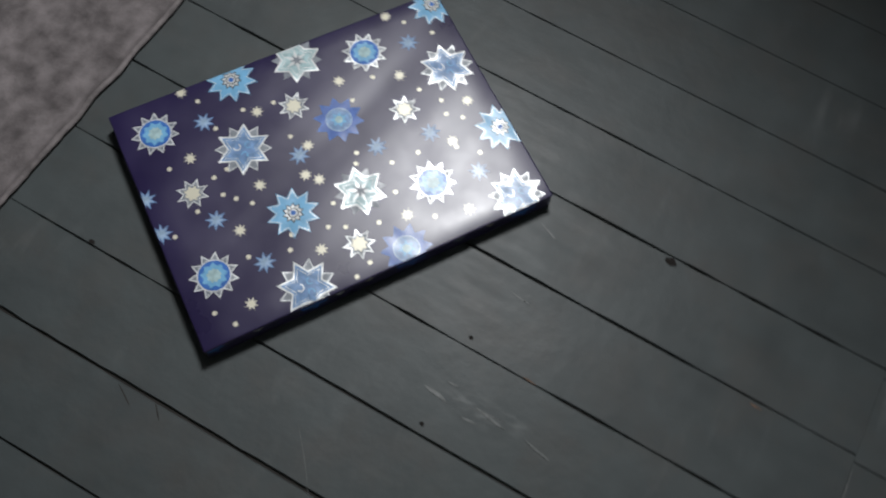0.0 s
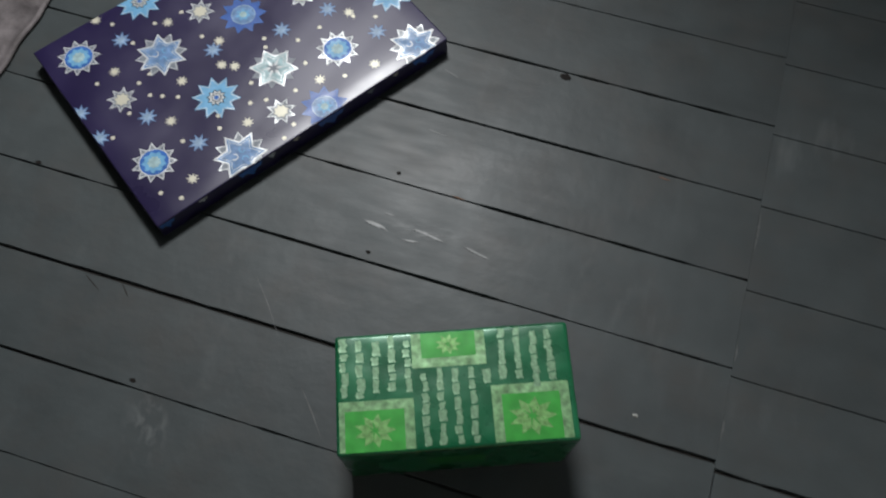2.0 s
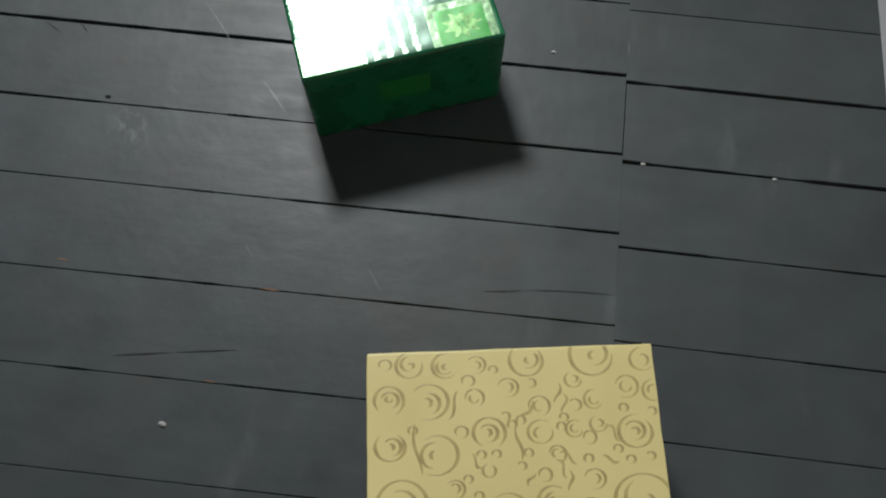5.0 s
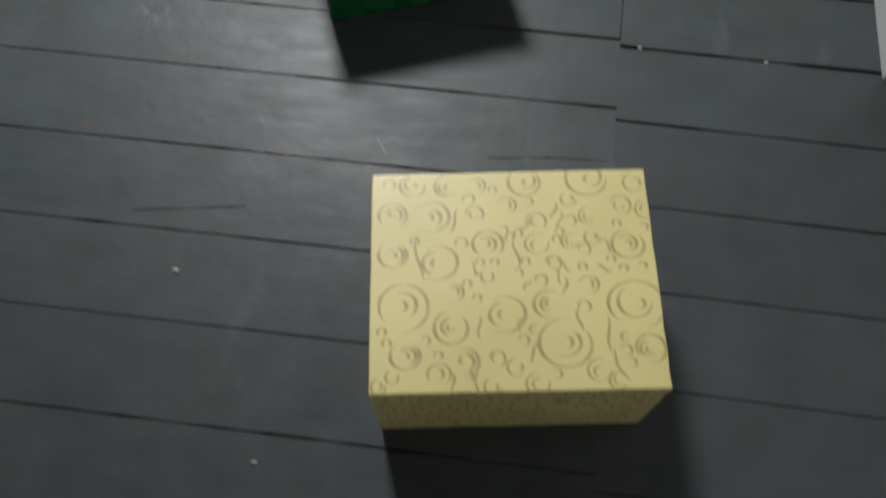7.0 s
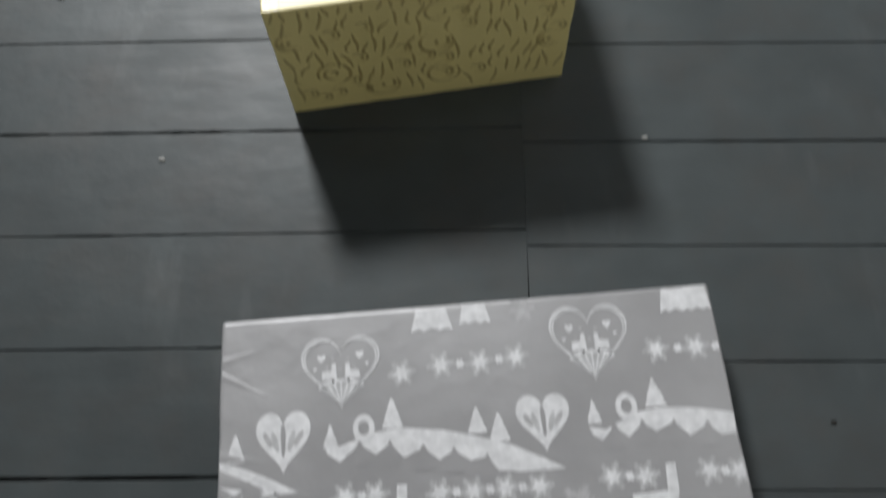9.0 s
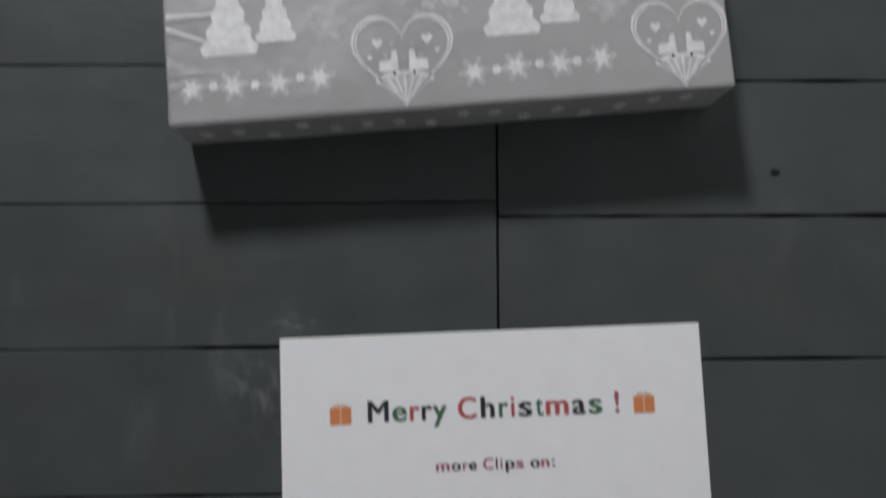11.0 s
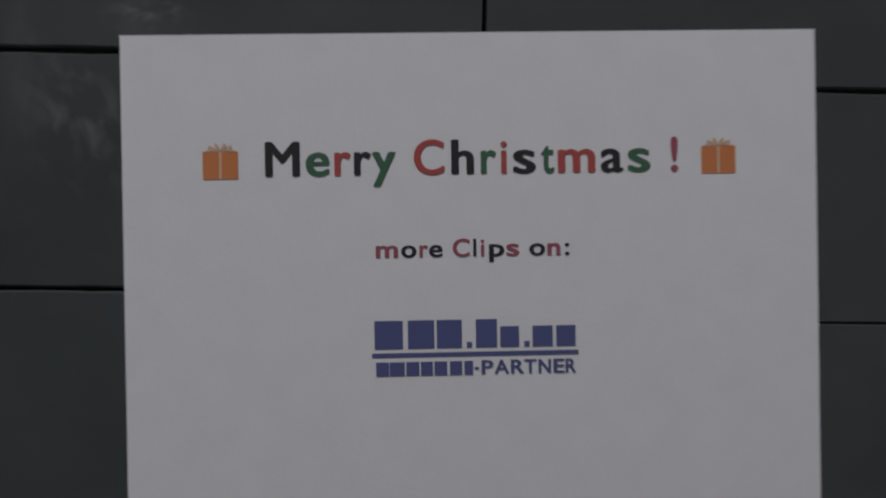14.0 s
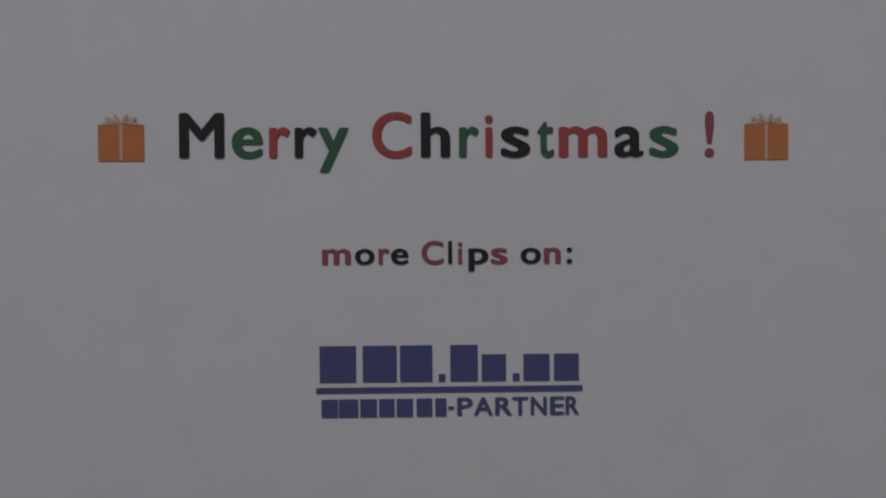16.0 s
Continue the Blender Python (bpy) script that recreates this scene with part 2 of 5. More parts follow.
X0, X1, Y0, Y1, H = -2.8, 0.40, -1.6, 3.3, 2.5
floor = slab("floor", X1 - X0 + 0.3, Y1 - Y0 + 0.3, 0.06, (X0 + X1) / 2, (Y0 + Y1) / 2, -0.0645, M_GAP)
tagged(floor, "grey-painted plank floor with worn dark gaps", "floor")
slab("wall_north", X1 - X0 + 0.4, 0.2, H, (X0 + X1) / 2, Y1 + 0.1, 0, M_WALL)
slab("wall_south", X1 - X0 + 0.4, 0.2, H, (X0 + X1) / 2, Y0 - 0.1, 0, M_WALL)
slab("wall_west", 0.2, Y1 - Y0, H, X0 - 0.1, (Y0 + Y1) / 2, 0, M_WALL)
slab("wall_east", 0.2, Y1 - Y0, H, X1 + 0.1, (Y0 + Y1) / 2, 0, M_WALL)
slab("ceiling", X1 - X0 + 0.4, Y1 - Y0 + 0.4, 0.15, (X0 + X1) / 2, (Y0 + Y1) / 2, H, M_CEIL)


def skirting(name, x, y0, y1, depth, high):
    """A moulded skirting board: its face at x, running from y0 to y1, with a sloped top and rounded end."""
    bm = bmesh.new()
    prof = [(0, 0), (0, high * 0.72), (depth * 0.12, high * 0.80), (depth * 0.35, high * 0.86), (depth * 0.42, high), (depth, high), (depth, 0)]
    rings = []
    for y, ins in ((y0, 0.006), (y0 + 0.006, 0.0), (y1, 0.0)):
        rings.append([bm.verts.new((min(px + ins, depth), y, pz)) for px, pz in prof])
    for a, b in zip(rings, rings[1:]):
        for i in range(len(prof)):
            j = (i + 1) % len(prof)
            bm.faces.new((a[i], a[j], b[j], b[i]))
    bm.faces.new(rings[0])
    bm.faces.new(rings[-1][::-1])
    bmesh.ops.recalc_face_normals(bm, faces=bm.faces[:])
    return tagged(part(name, bm, M_WHITE, None, "", pose(x, 0, 0)), "white glossy painted skirting board along the wall", "skirting", "", "structure")


slab("wall_pier", 0.055, Y1 - 1.222, H, 0.3725, (Y1 + 1.222) / 2, 0, M_WALL)
skirting("baseboard", 0.327, 1.215, Y1 - 0.005, 0.018, 0.11)
skirting("baseboard", 0.384, Y0 + 0.005, 1.10, 0.016, 0.11)


def dark_block():
    """A low rounded block of dark brown wood in the corner where the pier ends."""
    bm = bmesh.new()
    rim = [(0.398, 1.2125), (0.331, 1.2125), (0.330, 1.204), (0.332, 1.196), (0.336, 1.188), (0.343, 1.181), (0.351, 1.173), (0.360, 1.161), (0.370, 1.148), (0.379, 1.136), (0.383, 1.124), (0.383, 1.106), (0.398, 1.106)]
    mid = Vector((0.385, 1.17))
    rings = []
    for shrink, z in ((1.0, 0.0), (1.0, 0.022), (0.97, 0.027), (0.90, 0.030)):
        rings.append([bm.verts.new((mid.x + (x - mid.x) * shrink, mid.y + (y - mid.y) * shrink, z)) for x, y in rim])
    for a, b in zip(rings, rings[1:]):
        for i in range(len(rim)):
            j = (i + 1) % len(rim)
            bm.faces.new((a[i], a[j], b[j], b[i]))
    bm.faces.new(rings[-1])
    bmesh.ops.recalc_face_normals(bm, faces=bm.faces[:])
    wood = mat("dark_brown_wood", (0.022, 0.012, 0.010), 0.45, noise_scale=60, amount=0.4, bump=0.2, bump_scale=90)
    return tagged(part("corner_block", bm, wood), "low rounded dark brown wooden block at the wall corner", "corner block")


dark_block()

# ---- rug ----
def rug():
    e = thing("rug", -0.906, 2.0, -3.2, "grey mauve short-pile rug with a paler bound edge", "rug")
    bm = bmesh.new()
    nx, ny, w, l = 110, 190, 1.3, 2.2
    grid = [[None] * (ny + 1) for _ in range(nx + 1)]
    for i in range(nx + 1):
        u = i / nx
        x = -w * u ** 1.7
        for j in range(ny + 1):
            y = -l / 2 + l * j / ny
            n = noise.noise((x * 60, y * 60, 0)) * 0.0022 + noise.noise((x * 18, y * 18, 3)) * 0.002
            edge = min(1, (-x) / 0.005)
            wob = 0.003 * noise.noise((0, y * 25, 7))
            grid[i][j] = bm.verts.new((x + wob - 0.004, y, 0.001 + (0.008 + n) * (0.2 + 0.8 * edge)))
    for i in range(nx):
        for j in range(ny):
            bm.faces.new((grid[i][j], grid[i][j + 1], grid[i + 1][j + 1], grid[i + 1][j]))
    bmesh.ops.recalc_face_normals(bm, faces=bm.faces[:])
    if sum(f.normal.z for f in bm.faces) < 0:
        bmesh.ops.reverse_faces(bm, faces=bm.faces[:])
    part("carpet_surface", bm, M_RUG, e, "", None, True)
    bm = bmesh.new()
    rings = []
    for j in range(241):
        y = -l / 2 + l * j / 240
        r = 0.0026 + 0.0009 * noise.noise((1, y * 70, 2))
        cx = 0.003 * noise.noise((0, y * 25, 7)) - 0.003
        rings.append([bm.verts.new((cx + r * 1.5 * math.cos(a), y, 0.0040 + r * math.sin(a))) for a in [2 * math.pi * k / 7 for k in range(7)]])
    for a, b in zip(rings, rings[1:]):
        for k in range(7):
            bm.faces.new((a[k], a[(k + 1) % 7], b[(k + 1) % 7], b[k]))
    bmesh.ops.recalc_face_normals(bm, faces=bm.faces[:])
    part("binding", bm, M_RUG_EDGE, e, "paler bound rug edge", None, True)
    return e


rug()

# ---- gift boxes ----
M_NAVY = mat("navy_gift_wrap", (0.017, 0.011, 0.055), 0.33, spec=0.68, noise_scale=14, amount=0.15, bump=1.0, bump_scale=7, rough_amount=0.06, stretch=(0.5, 1.6, 1), detail=1.2, depth=0.0036, turn=24)
M_INK = {
    "white": mat("print_silver_white", (0.64, 0.66, 0.66), 0.34, metal=0.3, bump=0.8, bump_scale=34, detail=1, depth=0.004),
    "grey": mat("print_grey", (0.22, 0.24, 0.27), 0.3, bump=0.8, bump_scale=34, detail=1, depth=0.004),
    "soft": mat("print_soft_blue", (0.16, 0.27, 0.46), 0.3, spec=0.45, bump=0.6, bump_scale=30, detail=1, depth=0.003, noise_scale=140, amount=0.35),
    "sky": mat("print_sky_blue", (0.17, 0.40, 0.62), 0.3, spec=0.45, bump=0.6, bump_scale=30, detail=1, depth=0.003, noise_scale=90, amount=0.15),
    "mid": mat("print_mid_blue", (0.045, 0.15, 0.46), 0.3, spec=0.45, bump=0.6, bump_scale=30, detail=1, depth=0.003, noise_scale=90, amount=0.2),
    "deep": mat("print_deep_blue", (0.065, 0.135, 0.40), 0.3, spec=0.45, bump=0.6, bump_scale=30, detail=1, depth=0.003, noise_scale=90, amount=0.2),
    "pale": mat("print_pale_green", (0.36, 0.50, 0.52), 0.3, spec=0.45, bump=0.6, bump_scale=30, detail=1, depth=0.003, noise_scale=120, amount=0.25),
    "cream": mat("print_cream", (0.64, 0.61, 0.49), 0.36, metal=0.15),
    "frost": mat("print_frost_blue", (0.29, 0.40, 0.54), 0.3, spec=0.6, noise_scale=120, amount=0.25, bump=0.6, bump_scale=30, detail=1, depth=0.003),
    "slate": mat("print_slate_blue", (0.15, 0.25, 0.44), 0.3, spec=0.45, bump=0.6, bump_scale=30, detail=1, depth=0.003, noise_scale=90, amount=0.2),
    "dark": mat("print_dark", (0.02, 0.02, 0.03), 0.3),
}
MESHES = {}


def ink(key, points, colour, level):
    """A printed shape as shared mesh data; level sets its place in the stack of inks."""
    if key not in MESHES:
        bm = flat(points, 0.0, 0.00012 + 0.00007 * level) if not isinstance(points, tuple) else ring_of(points[0], points[1], 0.0, 0.00012 + 0.00007 * level)
        me = bpy.data.meshes.new(key)
        bm.to_mesh(me)
        bm.free()
        me.materials.append(M_INK[colour])
        MESHES[key] = me
    return MESHES[key]


def motif(name, parent, at, z, turn, layers):
    base = None
    for key, points, colour, level in layers:
        me = ink(key, points, colour, level)
        if base is None:
            base = place(name, me, parent, "", pose(at[0], at[1], z, 0, 0, turn))
        else:
            place("printed_layer", me, base)
    return base


def scaled(pts, k):
    return [(x * k, y * k) for x, y in pts]


def wrapped(parent, sx, sy, sz, material, bevel=0.002, soft=True):
    """A paper-wrapped box with rounded edges."""
    bm = box(sx, sy, sz, bevel, 3)
    bmesh.ops.subdivide_edges(bm, edges=[e for e in bm.edges if e.calc_length() > 0.01], cuts=15, use_grid_fill=True)
    for v in bm.verts:
        slack = 0.0011 * max(0.0, noise.noise((v.co.x * 48 + sx * 90, v.co.y * 48, v.co.z * 48)))
        if abs(v.co.x) > sx / 2 - bevel * 0.6:
            v.co.x -= math.copysign(slack, v.co.x)
        if abs(v.co.y) > sy / 2 - bevel * 0.6:
            v.co.y -= math.copysign(slack, v.co.y)
    return part("wrapped_body", bm, material, parent, smooth=soft)


BX, BY, BZ = 0.42, 0.305, 0.027
blue = thing("gift_box", -0.6415, 1.681, 54.9, "flat navy gift box with blue and silver printed stars", "gift box", "wrapped gifts on the floor")
wrapped(blue, BX, BY, BZ, M_NAVY)


def clip_in(at, r, sx, sy):
    return abs(at[0]) + r < sx / 2 and abs(at[1]) + r < sy / 2


def clipped(points, at, sx, sy):
    """The outline cut at the box edges."""
    hx, hy = sx / 2 - 0.0015, sy / 2 - 0.0015
    return [(max(-hx, min(hx, at[0] + x)) - at[0], max(-hy, min(hy, at[1] + y)) - at[1]) for x, y in points]


def stars(name, places, parts_of, reach, sx, sy, z, parent, turn0):
    for n, at in enumerate(places):
        turn = turn0 + 13 * (n % 3)
        t = radians(turn)
        if clip_in(at, reach, sx, sy):
            motif(name, parent, at, z, turn, parts_of(""))
        else:
            layers = []
            for key, pts, colour, level in parts_of("c%d" % n):
                rot = lambda q: [(x * math.cos(t) - y * math.sin(t), x * math.sin(t) + y * math.cos(t)) for x, y in q]
                if isinstance(pts, tuple):
                    q = (clipped(rot(pts[0]), at, sx, sy), clipped(rot(pts[1]), at, sx, sy))
                else:
                    q = clipped(rot(pts), at, sx, sy)
                layers.append((key + name, q, colour, level))
            motif(name, parent, at, z, 0, layers)


def sun_layers(tag):
    s = star_pts(11, 0.0275, 0.0185)
    return [("sun_a" + tag, s, "white", 0), ("sun_b" + tag, star_pts(11, 0.0245, 0.0165), "grey", 1),
            ("sun_c" + tag, disc_pts(0.0185, 28), "white", 2), ("sun_d" + tag, disc_pts(0.0172, 28), "mid", 3),
            ("sun_e" + tag, star_pts(9, 0.0150, 0.0115), "sky", 4), ("sun_f" + tag, star_pts(9, 0.0085, 0.0068), "pale", 5)]


def flower_layers(tag):
    return [("fl_a" + tag, star_pts(10, 0.0305, 0.0195), "sky", 0), ("fl_h" + tag, (star_pts(10, 0.0285, 0.0182), star_pts(10, 0.0272, 0.0174)), "white", 0.5), ("fl_b" + tag, star_pts(10, 0.0125, 0.0088), "dark", 1),
            ("fl_c" + tag, star_pts(10, 0.0108, 0.0072), "white", 2), ("fl_d" + tag, disc_pts(0.0062, 16), "dark", 3),
            ("fl_e" + tag, disc_pts(0.0050, 16), "white", 4), ("fl_f" + tag, disc_pts(0.0030, 12), "mid", 5)]


def curl_arc(turn, r):
    """A thin open curl off the middle of a star."""
    cx, cy = 0.0075 * math.cos(turn), 0.0075 * math.sin(turn)
    arc = [turn + 0.6 + 4.0 * k / 11 for k in range(12)]
    outer = [(cx + r * math.cos(a), cy + r * math.sin(a)) for a in arc]
    inner = [(cx + r * 0.70 * math.cos(a), cy + r * 0.70 * math.sin(a)) for a in arc]
    return outer + inner[::-1]


def curl_layers(tag):
    a = star_pts(6, 0.033, 0.019, 0.52)
    b = star_pts(6, 0.033, 0.0185)
    return [("cu_g" + tag, a, "grey", 0), ("cu_i" + tag, (scaled(a, 0.98), scaled(a, 0.92)), "white", 0.5), ("cu_a" + tag, b, "white", 1), ("cu_b" + tag, scaled(b, 0.87), "soft", 2), ("cu_h" + tag, (scaled(b, 0.74), scaled(b, 0.70)), "white", 3),
            ("cu_k" + tag, star_pts(5, 0.0125, 0.0070, 0.4), "slate", 3.5), ("cu_c" + tag, curl_arc(0.2, 0.0042), "sky", 4), ("cu_d" + tag, curl_arc(2.3, 0.0046), "white", 5), ("cu_e" + tag, curl_arc(4.4, 0.0040), "sky", 6)]


def pale_layers(tag):
    b = star_pts(6, 0.031, 0.0185)
    return [("pa_g" + tag, star_pts(6, 0.030, 0.018, 0.52), "grey", 0), ("pa_a" + tag, b, "white", 1), ("pa_b" + tag, scaled(b, 0.87), "pale", 2),
            ("pa_h" + tag, (scaled(b, 0.72), scaled(b, 0.67)), "white", 2.5), ("pa_c" + tag, star_pts(6, 0.016, 0.005, 0.2), "white", 3), ("pa_d" + tag, star_pts(6, 0.010, 0.003, 0.7), "grey", 4)]


def deep_layers(tag):
    return [("de_a" + tag, star_pts(10, 0.0300, 0.0205), "deep", 0), ("de_b" + tag, (star_pts(10, 0.029, 0.0198), star_pts(10, 0.0275, 0.0188)), "mid", 1),
            ("de_c" + tag, disc_pts(0.0150, 24), "soft", 2), ("de_f" + tag, (disc_pts(0.0155, 24), disc_pts(0.0142, 24)), "frost", 2.5), ("de_d" + tag, star_pts(7, 0.0105, 0.006), "sky", 3), ("de_e" + tag, disc_pts(0.0048, 12), "pale", 4)]


def med_layers(tag):
    return [("me_a" + tag, star_pts(8, 0.0190, 0.0105), "white", 0), ("me_b" + tag, star_pts(8, 0.0155, 0.0088), "grey", 1), ("me_c" + tag, star_pts(8, 0.0098, 0.0068), "cream", 2)]


def small_layers(tag):
    return [("sm_a" + tag, star_pts(8, 0.0128, 0.0062), "slate", 0), ("sm_b" + tag, star_pts(8, 0.0092, 0.0040), "frost", 1)]


def cream_layers(tag):
    return [("cr_a" + tag, star_pts(8, 0.0080, 0.0036, 0.3), "cream", 0)]


def dot_layers(tag):
    return [("do_a" + tag, star_pts(7, 0.0034, 0.0022), "cream", 0)]


SUNS = [(-0.1681, 0.1098), (0.0932, 0.1089), (-0.1698, -0.0778), (0.0923, -0.0794)]
FLOWERS = [(-0.0647, 0.1396), (0.1972, 0.1372), (-0.0648, -0.0467), (0.1951, -0.0492)]
CURLS = [(-0.0851, 0.0498), (0.1741, 0.0486), (-0.0848, -0.1325), (0.1723, -0.1341)]
PALES = [(0.0153, 0.1325), (0.0137, -0.0541)]
DEEPS = [(0.0286, 0.0386), (0.0311, -0.1388)]
MEDIUM = [(-0.1564, 0.0221), (0.1035, 0.0187), (-0.0139, -0.1116), (-0.0118, 0.077)]
SMALL = [(-0.1133, 0.1004), (-0.1444, -0.0188), (-0.1151, -0.0874), (-0.0308, 0.0158), (0.1472, 0.0991), (0.1178, -0.0215), (0.0537, -0.0117), (0.1467, -0.0893), (-0.2038, -0.0091), (-0.2057, 0.0362)]
CREAM = [(0.0494, 0.0854), (0.1375, 0.1444), (-0.1435, 0.0637), (-0.1254, -0.0411), (-0.0854, 0.0001), (-0.0342, -0.01), (-0.0226, -0.0216), (-0.0173, 0.0229), (0.1177, 0.0625), (0.1761, -0.0016), (0.1362, -0.0422), (0.0488, -0.1033), (0.1154, -0.1264), (-0.054, -0.0999), (-0.1457, -0.1243), (-0.0531, 0.0879), (-0.1237, 0.1476)]
DOTS = [(-0.1112, 0.0338), (-0.1281, 0.0301), (-0.1153, -0.004), (-0.101, -0.0168), (-0.0767, -0.07), (-0.0308, 0.042), (-0.104, 0.0872), (-0.0848, -0.0859), (-0.1845, -0.1175), (-0.169, -0.1379), (-0.0123, -0.1364), (-0.0318, -0.1451), (-0.0366, -0.0787), (-0.0191, -0.087), (0.0165, -0.0978), (0.061, -0.0374), (0.0292, -0.0091), (0.023, -0.0212), (0.0762, -0.1178), (0.1371, -0.0506), (0.1481, 0.0114), (0.1455, -0.0073), (0.161, -0.0195), (0.1308, 0.0353), (0.088, 0.0736), (0.0533, 0.0552), (0.1547, 0.1276), (0.1798, 0.1001), (-0.1265, 0.0065), (-0.0314, 0.091), (-0.067, 0.0968), (-0.11, 0.1289), (-0.1692, 0.061), (-0.1918, -0.0184), (-0.1591, -0.0007), (-0.1286, -0.0738), (-0.02, -0.055), (0.0488, -0.0721), (0.1588, -0.0688), (0.0936, -0.0383)]
for nm, pl, fn, reach in (("printed_sun", SUNS, sun_layers, 0.029), ("printed_flower_star", FLOWERS, flower_layers, 0.031),
                          ("printed_curl_star", CURLS, curl_layers, 0.034), ("printed_pale_star", PALES, pale_layers, 0.032),
                          ("printed_deep_star", DEEPS, deep_layers, 0.031), ("printed_star", MEDIUM, med_layers, 0.02),
                          ("printed_small_star", SMALL, small_layers, 0.013), ("printed_cream_star", CREAM, cream_layers, 0.008),
                          ("printed_dot", DOTS, dot_layers, 0.003)):
    stars(nm, pl, fn, reach, BX, BY, BZ, blue, 8)

# prints that run over the edges onto the sides
FRONT = pose(0, -BY / 2, BZ / 2, 90, 0, 0)
for x, w, h, c in ((-0.198, 0.020, 0.016, "mid"), (-0.085, 0.034, 0.019, "mid"), (-0.150, 0.012, 0.010, "white"), (-0.055, 0.010, 0.012, "white"), (0.031, 0.040, 0.020, "deep"),
                   (0.090, 0.012, 0.012, "grey"), (0.128, 0.009, 0.009, "cream"), (0.172, 0.036, 0.019, "mid"), (-0.02, 0.009, 0.009, "cream")):
    pts = [(-w / 2, BZ / 2 - 0.002), (w / 2, BZ / 2 - 0.002), (w * 0.36, BZ / 2 - h * 0.55), (w * 0.20, BZ / 2 - h * 0.5), (w * 0.04, BZ / 2 - h), (-w * 0.2, BZ / 2 - h * 0.5), (-w * 0.4, BZ / 2 - h * 0.6)]
    part("printed_edge_star", flat(pts, 0, 0.00015), M_INK[c], blue, "", FRONT @ pose(x, 0, 0))
LEFT_SIDE = pose(-BX / 2, 0, BZ / 2, 90, 0, -90)
for y, w, c in ((-0.009, 0.022, "mid"), (0.036, 0.026, "deep"), (0.11, 0.012, "grey"), (-0.08, 0.014, "white"), (-0.12, 0.009, "cream")):
    part("printed_edge_star", flat([(-w / 2, BZ / 2 - 0.002), (w / 2, BZ / 2 - 0.002), (w * 0.3, BZ / 2 - 0.010), (0, BZ / 2 - 0.014), (-w * 0.3, BZ / 2 - 0.010)], 0, 0.00015), M_INK[c], blue, "", LEFT_SIDE @ pose(-y, 0, 0))

# green foil gift
GX, GY, GZ = 0.2204, 0.112, 0.126
M_GREEN = mat("green_foil_wrap", (0.004, 0.125, 0.047), 0.28, metal=0.15, spec=0.6, noise_scale=30, amount=0.25, bump=1.0, bump_scale=15, rough_amount=0.05, coat=0.35, depth=0.0028, detail=2)
M_INK["lime"] = mat("print_lime", (0.05, 0.36, 0.055), 0.28, metal=0.15, noise_scale=60, amount=0.2, bump=0.8, bump_scale=15, coat=0.4, depth=0.0022, detail=2)
# darker copy of the lime, with the shade of the upright sides in its colour
M_INK["lime_in_shade"] = mat("print_shaded_lime", (0.015, 0.19, 0.035), 0.3, metal=0.15, noise_scale=60, amount=0.2, coat=0.3)
M_INK["foil"] = mat("print_pale_foil", (0.24, 0.42, 0.25), 0.28, metal=0.5, noise_scale=160, amount=0.5, bump=0.8, bump_scale=40, coat=0.5, depth=0.0018, detail=2)
M_INK["rim"] = mat("print_pale_green_foil", (0.21, 0.40, 0.19), 0.3, metal=0.3, noise_scale=160, amount=0.45, bump=0.7, bump_scale=40, coat=0.4, depth=0.0018, detail=2)
M_INK["lily"] = mat("print_lily", (0.21, 0.44, 0.15), 0.3, metal=0.3, noise_scale=220, amount=0.35, bump=0.6, bump_scale=40, depth=0.0015, detail=2)
green = thing("gift_box", -0.2563, 1.319, 20.7, "upright green foil gift box with lime squares and stripes", "gift box", "wrapped gifts on the floor")
wrapped(green, GX, GY, GZ, M_GREEN, 0.004)


